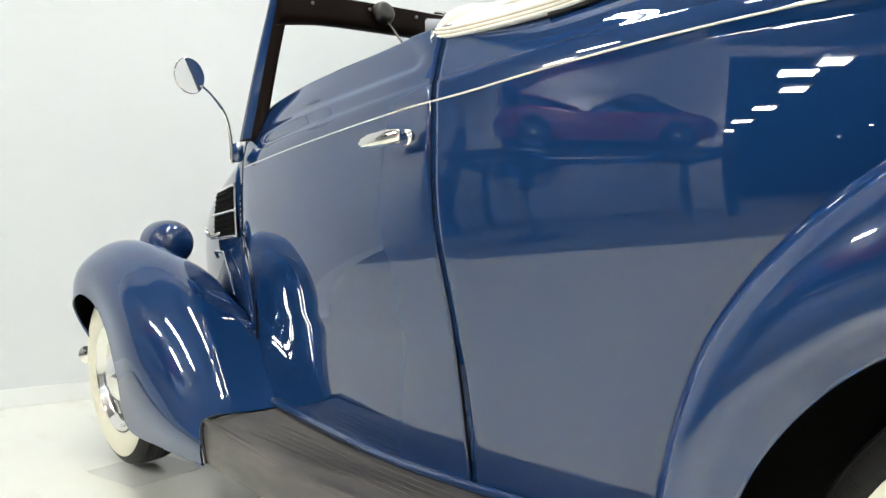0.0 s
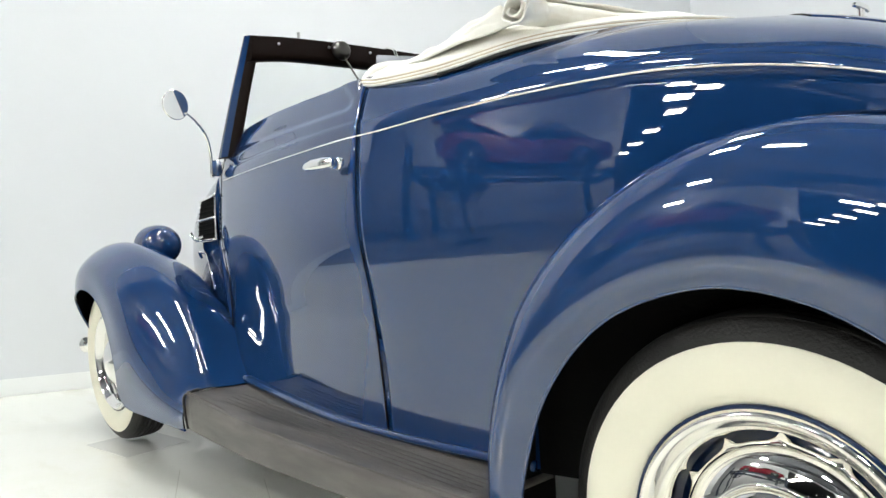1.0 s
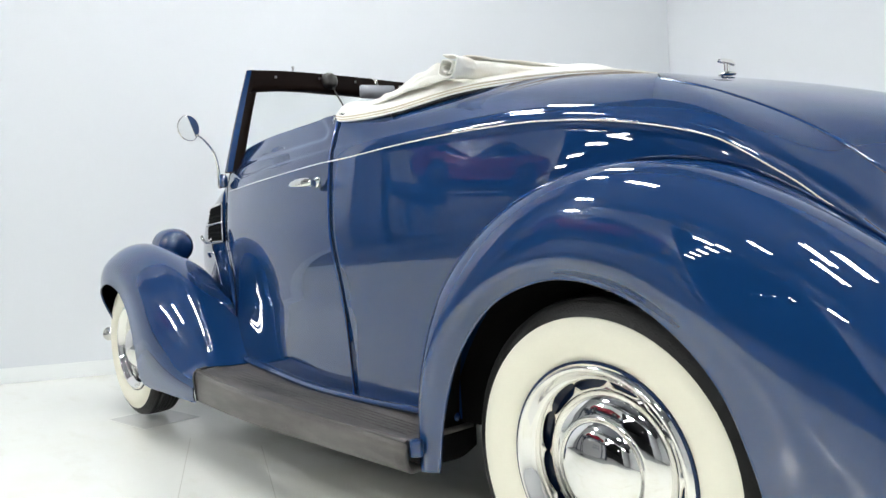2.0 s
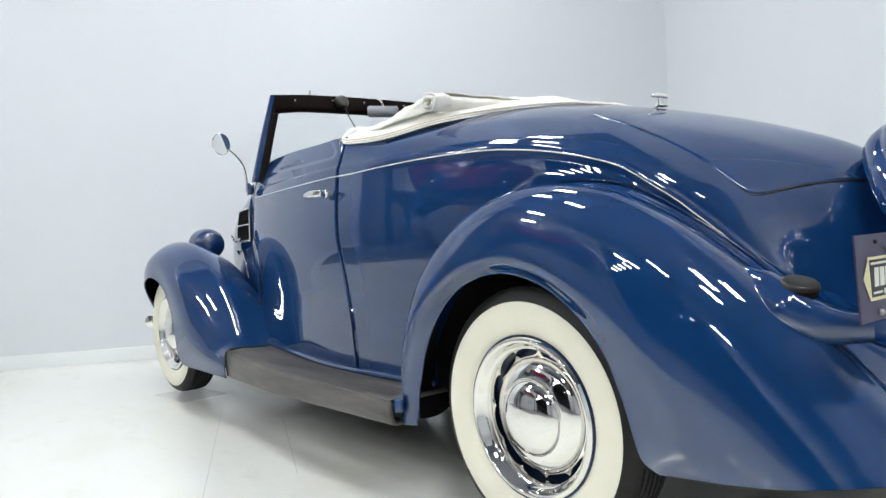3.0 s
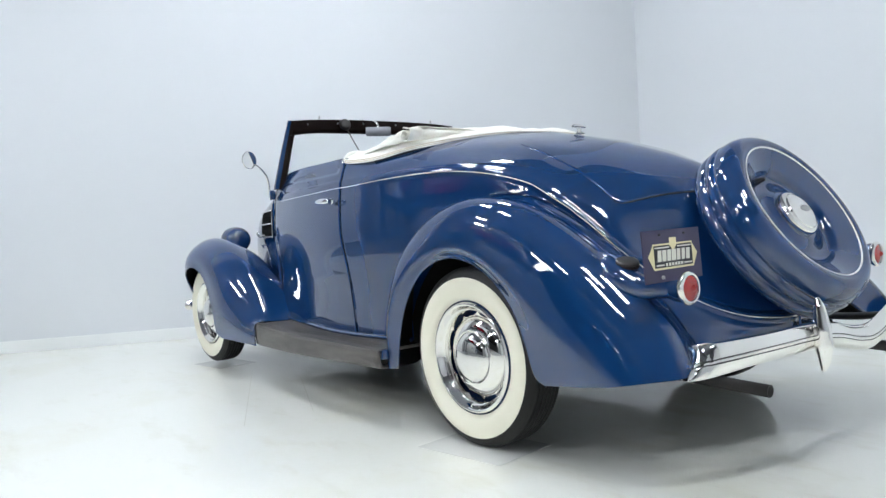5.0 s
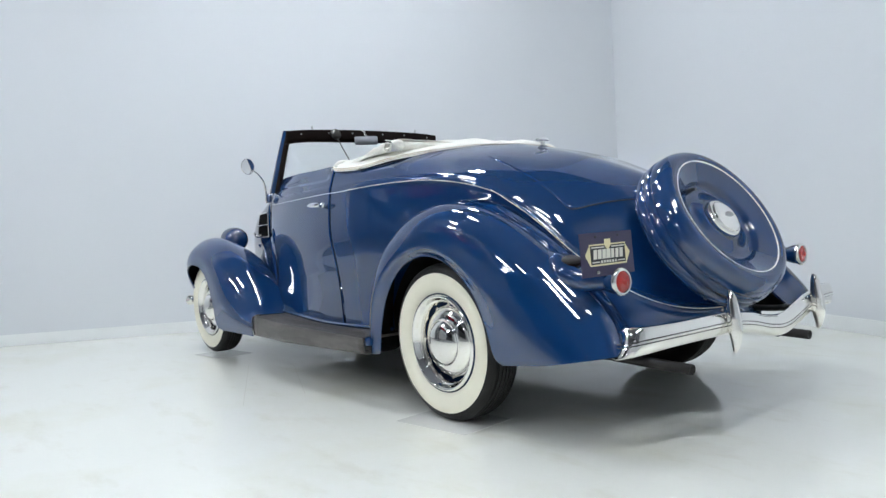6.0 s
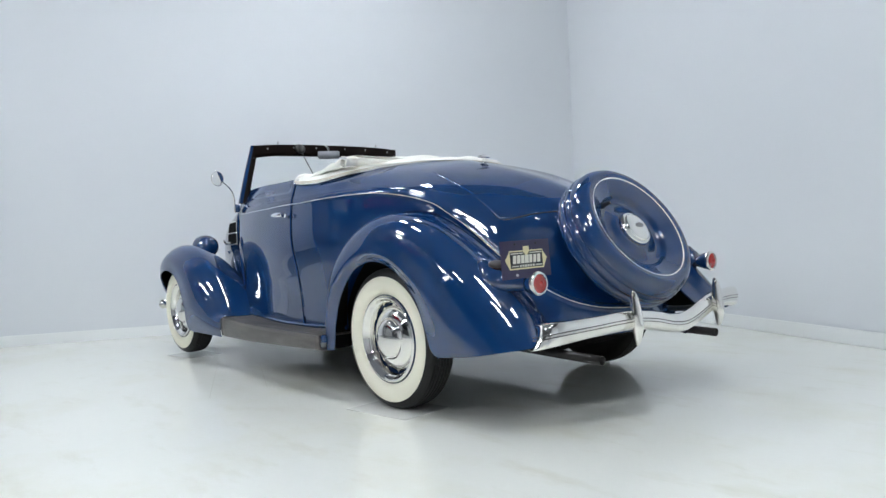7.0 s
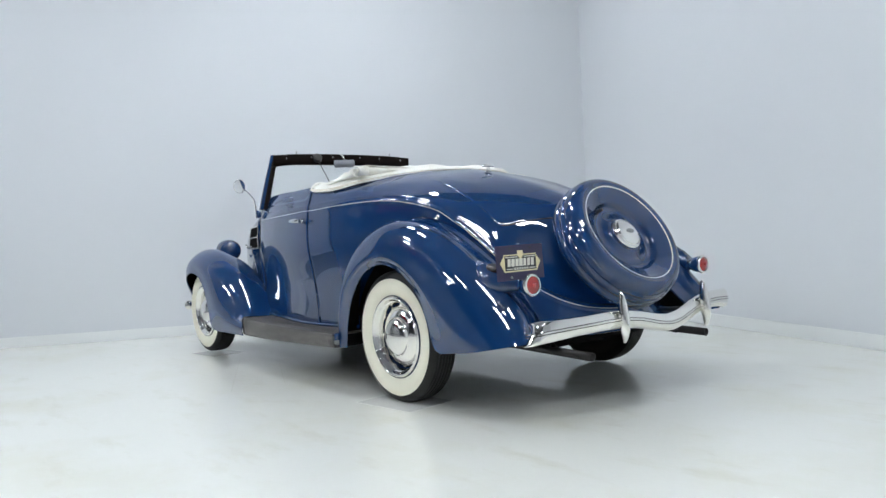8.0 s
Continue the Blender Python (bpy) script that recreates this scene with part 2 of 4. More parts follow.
tagged(floor, "glossy white epoxy floor with faint yellowish scuffs", "floor", kind="structure")
hall_floor = part("floor_hall", box_bm((36, 40, 0.2), pose(-0.5, -14.0, -0.106)), CONCRETE, smooth=False)
tagged(hall_floor, "smooth grey concrete workshop floor", "floor", kind="structure")
wall("wall_north", CORNER, left_end, ROOF, WALL, 0.15, "baseboard")
wall("wall_west", left_end, west_end, ROOF, WALL, 0.15)
wall("wall_east", right_end, CORNER, ROOF, WALL, 0.15, "baseboard")
wall("wall_far_east", (right_end[0], -13.2), right_end, ROOF, WALL, 0.15)
ceiling = part("ceiling", box_bm((22, 18, 0.2), pose(-0.5, -4.6, ROOF + 0.1)), CEILING, smooth=False)
tagged(ceiling, "grey painted showroom ceiling above the lamps", "ceiling", kind="structure")

# The workshop wall behind the camera, with a wide opening into the hall.
BACK = pose(-4.2, -8.38, 0, 0, 0, BACK_TURN)
DOOR_A, DOOR_B, DOOR_H = 1.78, 7.4, 5.45
south = bmesh.new()
for x0, x1, z0, z1 in ((-9.0, DOOR_A, 0, ROOF), (DOOR_B, 12.4, 0, ROOF), (DOOR_A, DOOR_B, DOOR_H, ROOF)):
    box(south, (x1 - x0, 0.2, z1 - z0), BACK @ pose((x0 + x1) / 2, -0.1, (z0 + z1) / 2))
tagged(part("wall_south", south, WORKSHOP, smooth=False), "pale grey workshop wall with a wide doorway", "wall", kind="structure")
hall = bmesh.new()
for sx, sy, px, py in ((24, 0.2, 0, -34.1), (0.2, 30.3, -12.1, -18.9), (0.2, 26.3, 12.1, -20.9)):
    box(hall, (sx, sy, 5.6), pose(px, py, 2.8))
tagged(part("wall_hall", hall, HALL, smooth=False), "dim grey walls of the workshop hall", "wall", kind="structure")
hall_top = part("ceiling_hall", box_bm((24, 26.2, 0.2), pose(0, -20.9, 5.71)), HALL_ROOF, smooth=False)
tagged(hall_top, "dark hall roof above hanging lamps", "ceiling", kind="structure")


def strip_lamp(m, drop, tube_mat, place):
    """A flat twin-strip lamp hung on two rods from the ceiling."""
    e = empty("ceiling_lamp", m)
    part("housing", box_bm((0.68, 0.08, 0.06), pose(0, 0, 0.034), 0.012), HOUSING, e, smooth=False)
    for y in (-0.09, 0.09):
        part("tube", box_bm((0.60, 0.095, 0.03), pose(0, y, 0), 0.012), tube_mat, e)
    for x in (-0.26, 0.26):
        part("rod", box_bm((0.012, 0.012, drop), pose(x, 0, 0.064 + drop / 2)), STEEL, e, smooth=False)
    return tagged(e, "flat white twin-strip ceiling lamp on thin rods", "lamp", place)


for spots, tube_mat, place in ((LAMPS, TUBE, "showroom ceiling lamps"), (WORK_LAMPS, WORK_TUBE, "workshop ceiling lamps")):
    lamp = None
    for x, y in spots:
        m = pose(x, y, LAMP_Z, 0, 0, BACK_TURN)
        lamp = copy_thing(lamp, m) if lamp else strip_lamp(m, ROOF - LAMP_Z - 0.064, tube_mat, place)


def bay_lamp(m, drop):
    e = empty("bay_lamp", m)
    part("shade", box_bm((.70, .62, .07), pose(0, 0, .05), .015), HOUSING, e, smooth=False)
    part("strip", box_bm((.56, .36, .03), pose(0, 0, 0), .01), BAY, e, "bright lamp panel")
    part("rod", box_bm((0.02, 0.02, drop), pose(0, 0, .085 + drop / 2)), STEEL, e, smooth=False)
    return tagged(e, "flat hanging workshop lamp with a bright panel", "lamp", "hall bay lamps")


bay = None
for x0, y0, dx, dy, count, size in ((-0.70, -9.85, -.92, -1.62, 5, 1), (1.6, -15.5, -1.2, -2.95, 5, .5), (5.2, -14.5, -.8, -2.6, 3, .7)):
    for k in range(count):
        m = pose(x0 + dx * k, y0 + dy * k, 5.2, 0, 0, BACK_TURN) @ Matrix.Diagonal((size, size, 1, 1))
        bay = copy_thing(bay, m) if bay else bay_lamp(m, 5.61 - 5.2 - .085)

# ---- the car ----
def lathe_pipe(x, y, z):
    """An open pipe along the car whose end is at x."""
    bm = lathe([(.0205, 0), (.0205, .75), (.018, .75), (.018, .68), (0, .68)], 24)
    return moved(bm, Matrix.Translation((x - .75, y, z + .04)) @ pose(0, 0, 0, 0, 93, 0))



OUT = {-1: pose(0, 0, 0, 90, 0, 0), 1: pose(0, 0, 0, -90, 0, 0)}
STANCE = Matrix.Translation((0, 0, 0.02)) @ pose(0, 0, 0, 1.0, 0, 0) @ pose(0, 0, 0, 0, -0.7, 0)
car = tagged(empty("convertible_car", STANCE), "dark blue vintage convertible car with whitewall tyres, top folded", "car")

# Guide curves of the body, half width positive, from the cowl back round the tail.
SILL = [(-2.15, 0.567, 0.372), (-1.96, 0.627, 0.362), (-1.6, 0.687, 0.35), (-1.25, 0.727, 0.335), (-0.985, 0.74, 0.333), (-0.75, 0.742, 0.335), (-0.5, 0.737, 0.34), (-0.25, 0.717, 0.36), (-0.05, 0.666, 0.4), (0.12, 0.6, 0.42), (0.21, 0.56, 0.42), (0.3, 0.545, 0.46), (0.45, 0.545, 0.46), (0.645, 0.52, 0.35), (0.755, 0.31, 0.32), (0.8, 0, 0.31)]
LOW = [(-2.15, 0.555, 0.66), (-1.96, 0.613, 0.64), (-1.6, 0.687, 0.625), (-1.25, 0.738, 0.62), (-0.985, 0.758, 0.62), (-0.75, 0.758, 0.62), (-0.5, 0.748, 0.62), (-0.25, 0.715, 0.62), (-0.05, 0.672, 0.62), (0.12, 0.63, 0.61), (0.21, 0.59, 0.59), (0.29, 0.56, 0.61), (0.44, 0.545, 0.55), (0.63, 0.485, 0.405), (0.75, 0.295, 0.358), (0.805, 0, 0.345)]
MID = [(-2.15, 0.575, 0.85), (-1.96, 0.635, 0.85), (-1.6, 0.712, 0.845), (-1.25, 0.766, 0.84), (-0.985, 0.787, 0.84), (-0.75, 0.788, 0.84), (-0.5, 0.775, 0.84), (-0.25, 0.74, 0.83), (-0.05, 0.69, 0.79), (0.12, 0.645, 0.77), (0.21, 0.605, 0.74), (0.29, 0.56, 0.73), (0.43, 0.53, 0.62), (0.61, 0.445, 0.462), (0.74, 0.27, 0.395), (0.805, 0, 0.378)]
BELT = [(-2.15, 0.563, 1.058), (-1.96, 0.614, 1.053), (-1.6, 0.696, 1.048), (-1.25, 0.751, 1.047), (-0.985, 0.771, 1.049), (-0.75, 0.769, 1.052), (-0.5, 0.75, 1.05), (-0.25, 0.715, 1.038), (-0.05, 0.674, 1.01), (0.12, 0.635, 0.955), (0.21, 0.597, 0.905), (0.285, 0.545, 0.845), (0.42, 0.50, 0.70), (0.59, 0.405, 0.53), (0.725, 0.245, 0.435), (0.80, 0, 0.412)]
SHOULDER = [(-2.15, 0.552, 1.105), (-1.96, 0.602, 1.105), (-1.6, 0.681, 1.1), (-1.25, 0.737, 1.095), (-0.985, 0.759, 1.093), (-0.75, 0.757, 1.09), (-0.5, 0.735, 1.09), (-0.26, 0.693, 1.085), (-0.09, 0.64, 1.07), (0.05, 0.56, 1.06), (0.17, 0.525, 1.0), (0.275, 0.48, 0.925), (0.40, 0.44, 0.81), (0.505, 0.32, 0.662), (0.652, 0.195, 0.520), (0.778, 0, 0.46)]
DECK = [(-2.15, 0.535, 1.155), (-1.96, 0.585, 1.165), (-1.6, 0.668, 1.16), (-1.25, 0.718, 1.15), (-0.985, 0.741, 1.145), (-0.75, 0.73, 1.125), (-0.51, 0.685, 1.14), (-0.32, 0.585, 1.15), (-0.21, 0.46, 1.16), (-0.12, 0.33, 1.163), (0.05, 0.32, 1.1), (0.21, 0.3, 1.038), (0.38, 0.27, 0.958), (0.522, 0.212, 0.855), (0.645, 0.140, 0.690), (0.74, 0, 0.54)]
RIM = [(-2.15, 0.49, 1.195), (-1.96, 0.56, 1.214), (-1.6, 0.648, 1.208), (-1.25, 0.7, 1.197), (-0.985, 0.722, 1.189), (-0.75, 0.69, 1.155), (-0.53, 0.6, 1.18), (-0.42, 0.43, 1.21), (-0.35, 0.22, 1.228), (-0.33, 0, 1.233), (-0.15, 0, 1.196), (0.1, 0, 1.128), (0.3, 0, 1.06), (0.5, 0, 0.975), (0.63, 0, 0.808), (0.7, 0, 0.625)]
BODY = [SILL, LOW, MID, BELT, SHOULDER, DECK, RIM]
G = 0.006



def waist(s, v):
    """How far the side draws in above the sill before it flares out again."""
    return 0.020 * max(0.0, v * (1 - v)) * min(max((7.0 - s) / 1.5, 0), 1)


def swage(p, s, v):
    """The long shallow recess along the top of the door."""
    a = min(max((v - 4.35) / 0.35, 0), 1) * min(max((3.86 - s - 0.25 * max(0, v - 5)) / 0.16, 0), 1)
    a = a * a * (3 - 2 * a)
    return Vector((p.x, p.y - 0.0065 * a - waist(s, v), p.z))


def body_net(ns, nv):
    """The rear body as a net of points, faired so that its reflections flow."""
    net = np.array([[tuple(spline([spline(g, 4 + G + (11 - G) * a / ns) for g in BODY], 6 * b / nv)) for b in range(nv + 1)] for a in range(ns + 1)])
    for a in range(ns + 1):
        for b in range(nv + 1):
            net[a, b, 1] -= waist(4 + G + (11 - G) * a / ns, 6 * b / nv)
    flip = np.array([1, -1, 1])
    closed = [a for a in range(ns + 1) if 4 + G + (11 - G) * a / ns >= 9]
    for _ in range(70):
        pad = np.concatenate([net[:1], net, net[-2:-1] * flip])
        side_a = (pad[:-2] + pad[2:]) / 2
        pad = np.concatenate([net[:, :1], net, net[:, -2:-1] * flip], 1)
        side_b = (pad[:, :-2] + pad[:, 2:]) / 2
        moved_net = net + 0.5 * ((side_a + side_b) / 2 - net)
        moved_net[0], moved_net[:, 0] = net[0], net[:, 0]
        moved_net[: closed[0], -1] = net[: closed[0], -1]
        moved_net[closed[0] :, -1, 1] = 0
        moved_net[-1, :, 1] = 0
        net = moved_net
    return net


NS, NV = 132, 120
NET = body_net(NS, NV)


def stripe_v(s):
    """Where the pinstripe runs across the guides."""
    return float(np.interp(s, [4, 5.5, 7, 9.2, 10.1, 11, 12, 12.7, 15], [3.0, 3.05, 3.12, 3.10, 2.97, 2.88, 2.95, 3.02, 3.0]))


def moulding():
    """Raises the rounded belt moulding that swells along the rear quarter."""
    stations = [4 + G + (11 - G) * a / NS for a in range(NS + 1)]
    line = np.array([tuple(on_net(q, stripe_v(q))) for q in stations])
    for a, q in enumerate(stations):
        swell = min(max((q - 4.6) / 2.5, 0), 1) * 0.0075
        for b in range(1, NV):
            d = (NET[a, b, 2] - line[a, 2]) / 0.021 - 0.25
            if swell and abs(d) < 1 and abs(b * 6 / NV - 3.1) < 1:
                n = np.cross(NET[min(a + 1, NS), b] - NET[max(a - 1, 0), b], NET[a, b + 1] - NET[a, b - 1])
                n = n / (np.linalg.norm(n) + 1e-9)
                RAISE[a, b] = (n if n[1] > 0 else -n) * swell * (1 - d * d) ** 1.5




def on_net(s, v, lift=0.0):
    """A place on the rear body at guide station s and guide v, a little proud of the skin."""
    a, b = min(max((s - 4 - G) / (11 - G) * NS, 0), NS - 0.001), min(max(v / 6 * NV, 0), NV - 0.001)
    i, j = int(a), int(b)
    f, h = a - i, b - j
    p = (NET[i, j] * (1 - f) + NET[i + 1, j] * f) * (1 - h) + (NET[i, j + 1] * (1 - f) + NET[i + 1, j + 1] * f) * h
    n = Vector(NET[i + 1, j] - NET[i, j]).cross(Vector(NET[i, j + 1] - NET[i, j])).normalized()
    if n.y < 0:
        n.negate()
    return Vector(p) + n * lift


RAISE = np.zeros_like(NET)
moulding()
NET = NET + RAISE


def net_sheet(side):
    bm = bmesh.new()
    rows = [[bm.verts.new((p[0], p[1] * side, p[2])) for p in row] for row in NET]
    for a in range(NS):
        for b in range(NV):
            bm.faces.new((rows[a][b], rows[a + 1][b], rows[a + 1][b + 1], rows[a][b + 1]))
    bmesh.ops.remove_doubles(bm, verts=bm.verts, dist=0.0003)
    return outward(bm, side)


DOOR_S = 0.32
for side in (-1, 1):
    thick(part("body", net_sheet(side), PAINT, car, "glossy dark blue rear body panel"), 0.004)
    thick(part("cowl", sheet(BODY, 8, 48, 0, DOOR_S - G, side=side, shape=swage), PAINT, car), 0.01)
    door = thick(part("door", sheet(BODY, 66, 84, DOOR_S + G, 4 - G, side=side, shape=swage), PAINT, car, "blue door with chrome lever handle"), 0.004)
    inner = sheet(BODY, 30, 20, 0, 6.2, side=side)
    for v in inner.verts:
        v.co.y -= side * 0.03
        v.co.z -= 0.012
    part("inner_panel", inner, CAVITY, car, "black inner door panel")
    pts = [spline(BELT, k * 0.25) for k in range(2, 16)] + [on_net(4 + k * 0.25, stripe_v(4 + k * 0.25), 0.0004) for k in range(1, 45)]
    part("pinstripe", tube([(p.x, p.y * side, p.z) for p in pts], 0.0018, 6, 3), STRIPE, car, "thin cream pinstripe")
    for k in (DOOR_S, 4.0):
        pts = [spline([spline(g, k) for g in BODY], v * .25) for v in range(0, 25)]
        part("door_seal", tube([(p.x, (p.y - .0008) * side, p.z) for p in pts], .0024, 6, 2), CAVITY, car, "black rubber door seal")
    # Door handle.
    handle = empty("door_handle", pose(-1.03, side * .792, .988), door)
    part("escutcheon", moved(lathe(smooth_profile([(.0165, 0), (.0155, .007), (.012, .013), (.011, .028), (0, .030)]), 24), OUT[side]), CHROME, handle)
    lever = tube([(.014, side * .030, .002), (-.02, side * .036, .003), (-.065, side * .035, .004), (-.104, side * .030, .003)], [.011, .0145, .014, .010], 12)
    for v in lever.verts:
        v.co.y = side * .033 + (v.co.y - side * .033) * .7
    part("lever", lever, CHROME, handle, "chrome lever")
    part("lock", moved(lathe(smooth_profile([(.0105, .03), (.009, .034), (0, .036)]), 16), OUT[side]), STEEL, handle)

# Deck lid seam and grab handle.
SEAM = [(8.42, 4.90), (9.05, 4.52), (9.55, 4.44), (10.0, 4.40), (10.8, 4.31), (11.3, 4.24), (11.6, 4.19), (11.72, 4.18), (11.83, 4.22), (11.95, 4.32), (12.15, 4.52), (12.35, 4.70), (12.55, 4.87), (12.96, 5.22), (13.30, 5.58), (13.52, 5.99)]
LID_S = [q for q, _ in SEAM]
LID_V = [v for _, v in SEAM]


def deck_lid(side):
    """Half of the deck lid: a sheet a few millimetres proud of the body, its edge rolled down into the gap."""
    bm = bmesh.new()
    rows = []
    for a in range(97):
        q = 8.75 + (13.50 - 8.75) * a / 96
        v0 = float(np.interp(q, LID_S, LID_V)) + 0.012
        low = on_net(q, v0)
        row = []
        for b in range(41):
            v = v0 + (6 - v0) * (b / 40) ** 1.6
            d = (on_net(q, v) - low).length
            d = min(d, max(0.0, (13.505 - q)) * 0.16)
            k = min(1.0, d / 0.010)
            p = on_net(q, v, -0.001 + LID_RISE * math.sqrt(max(0.0, 1 - (1 - k) ** 2)))
            row.append(bm.verts.new((p.x, 0.0 if b == 40 else p.y * side, p.z)))
        rows.append(row)
    for a in range(96):
        for b in range(40):
            bm.faces.new((rows[a][b], rows[a + 1][b], rows[a + 1][b + 1], rows[a][b + 1]))
    bmesh.ops.remove_doubles(bm, verts=bm.verts, dist=0.0002)
    return outward(bm, side)


LID_RISE = 0.0035
for side in (-1, 1):
    pts = [on_net(q, v, -0.0003) for q, v in SEAM]
    part("lid_seam", tube([(p.x, p.y * side, p.z) for p in pts], [.0007] * 6 + [.0010, .0015, .0022, .0028, .0034, .0036, .0038, .0040, .0040, .0040], 6, 8), BLACK, car, "dark gap round the deck lid")
    part("deck_lid", deck_lid(side), PAINT, car, "glossy blue deck lid")
grab = empty("deck_handle", pose(-.149, -.01, 1.196), car)
part("foot", lathe(smooth_profile([(.024, 0), (.022, .005), (.012, .008)]), 24), CHROME, grab)
for y in (-.008, .008):
    part("post", tube([(0, y, .004), (0, y, .02), (0, y, .034)], .0045, 8), CHROME, grab)
part("bar", tube([(0, -.042, .034), (0, -.02, .037), (0, .02, .037), (0, .042, .034)], [.005, .008, .008, .005], 10), CHROME, grab, "chrome crossbar")

# Cowl top and hood.
HOOD_S = [(-2.155, .545, .50), (-2.45, .475, .50), (-2.8, .37, .50), (-3.1, .26, .50), (-3.3, .15, .48)]
HOOD_M = [(-2.155, .565, .82), (-2.45, .50, .82), (-2.8, .39, .82), (-3.1, .27, .80), (-3.32, .14, .76)]
HOOD_B = [(-2.155, .553, 1.085), (-2.45, .465, 1.05), (-2.8, .35, 1.01), (-3.1, .23, .97), (-3.3, .10, .92)]
HOOD_T = [(-2.15, .36, 1.165), (-2.45, .30, 1.13), (-2.8, .22, 1.09), (-3.1, .14, 1.05), (-3.28, .06, .98)]
HOOD_C = [(-2.15, 0, 1.19), (-2.45, 0, 1.155), (-2.8, 0, 1.115), (-3.1, 0, 1.07), (-3.26, 0, 1.0)]
for side in (-1, 1):
    thick(part("hood", sheet([HOOD_S, HOOD_M, HOOD_B, HOOD_T, HOOD_C], 24, 24, side=side), PAINT, car), 0.006)
cowl_top = sheet([[(-2.15, .49, 1.19), (-2.0, .54, 1.205), (-1.9, .56, 1.205)], [(-2.15, 0, 1.215), (-2.05, 0, 1.235), (-1.95, 0, 1.235)], [(-2.15, -.49, 1.19), (-2.0, -.54, 1.205), (-1.9, -.56, 1.205)]], 6, 20)
thick(part("cowl_top", cowl_top, PAINT, car), 0.008)

# Fenders.
FF_LIP = [(-3.06, .74, .42), (-3.09, .80, .55), (-3.03, .845, .645), (-2.88, .862, .69), (-2.72, .865, .665), (-2.60, .865, .575), (-2.525, .865, .42), (-2.46, .865, .265), (-2.2, .862, .245), (-1.93, .852, .236)]
FF_OUT = [(-3.24, .70, .42), (-3.25, .76, .57), (-3.13, .80, .72), (-2.94, .835, .79), (-2.73, .85, .79), (-2.53, .862, .72), (-2.36, .872, .58), (-2.24, .872, .43), (-2.08, .868, .34), (-1.915, .855, .30)]
FF_TOP = [(-3.32, .60, .42), (-3.33, .63, .60), (-3.2, .66, .76), (-2.98, .69, .86), (-2.75, .70, .876), (-2.5, .72, .82), (-2.27, .75, .69), (-2.10, .77, .53), (-1.98, .79, .42), (-1.90, .81, .362)]
FF_IN = [(-3.32, .45, .45), (-3.30, .46, .58), (-3.15, .46, .69), (-2.95, .48, .76), (-2.75, .50, .775), (-2.48, .55, .74), (-2.25, .60, .65), (-2.08, .64, .52), (-1.96, .68, .42), (-1.87, .71, .362)]
FF_VAL = [(-3.30, .25, .48), (-3.25, .28, .55), (-3.1, .30, .62), (-2.95, .34, .65), (-2.75, .40, .66), (-2.46, .48, .65), (-2.23, .54, .60), (-2.06, .575, .50), (-1.95, .61, .42), (-1.85, .63, .362)]
RF_LIP = [(-.478, .862, .25), (-.445, .862, .40), (-.38, .862, .54), (-.26, .865, .655), (-.10, .868, .707), (.045, .868, .688), (.16, .866, .622), (.245, .864, .527), (.29, .862, .42), (.325, .86, .31), (.37, .858, .279)]
RF_OUT = [(-0.5146, 0.879, 0.25), (-0.4878, 0.887, 0.4288), (-0.41, 0.892, 0.5834), (-0.2571, 0.894, 0.7014), (-0.086, 0.895, 0.7535), (0.0758, 0.894, 0.7367), (0.216, 0.892, 0.6657), (0.3349, 0.885, 0.5693), (0.4264, 0.877, 0.4572), (0.5175, 0.867, 0.352), (0.5995, 0.857, 0.3011)]
RF_HIGH = [(-0.5328, 0.8703, 0.25), (-0.5105, 0.8733, 0.4611), (-0.4246, 0.8741, 0.6615), (-0.259, 0.8727, 0.804), (-0.0621, 0.8706, 0.8679), (0.1278, 0.8643, 0.851), (0.2958, 0.8573, 0.7772), (0.45, 0.8438, 0.6622), (0.5724, 0.8297, 0.5418), (0.6814, 0.8197, 0.4248), (0.7528, 0.8237, 0.3269)]
RF_TOP = [(-0.542, 0.848, 0.25), (-0.522, 0.838, 0.475), (-0.432, 0.828, 0.695), (-0.26, 0.818, 0.848), (-0.05, 0.808, 0.917), (0.154, 0.788, 0.9), (0.336, 0.768, 0.825), (0.508, 0.738, 0.702), (0.646, 0.708, 0.578), (0.764, 0.698, 0.456), (0.83, 0.738, 0.338)]
RF_VAL = [(-0.5406, 0.7388, 0.246), (-0.5194, 0.7418, 0.4728), (-0.4352, 0.7448, 0.6923), (-0.2646, 0.7413, 0.845), (-0.05, 0.7215, 0.9118), (0.1535, 0.6918, 0.894), (0.3179, 0.6555, 0.8148), (0.4839, 0.6158, 0.6835), (0.6105, 0.5923, 0.5535), (0.7171, 0.5888, 0.439), (0.7894, 0.6158, 0.337)]
RF_IN = [(-0.5396, 0.68, 0.266), (-0.5176, 0.69, 0.498), (-0.4376, 0.7, 0.716), (-0.268, 0.7, 0.868), (-0.05, 0.675, 0.928), (0.1532, 0.64, 0.908), (0.3048, 0.595, 0.822), (0.4664, 0.55, 0.688), (0.5848, 0.53, 0.556), (0.6832, 0.53, 0.444), (0.76, 0.55, 0.366)]


def fair(bm, ns, nv, rounds):
    """Evens out a sheet's net, with its borders held."""
    vs = [v for v in bm.verts if not v.is_boundary]
    for _ in range(rounds):
        to = [sum((e.other_vert(v).co for e in v.link_edges), Vector()) / len(v.link_edges) for v in vs]
        for v, c in zip(vs, to):
            v.co = v.co.lerp(c, 0.5)
    return bm


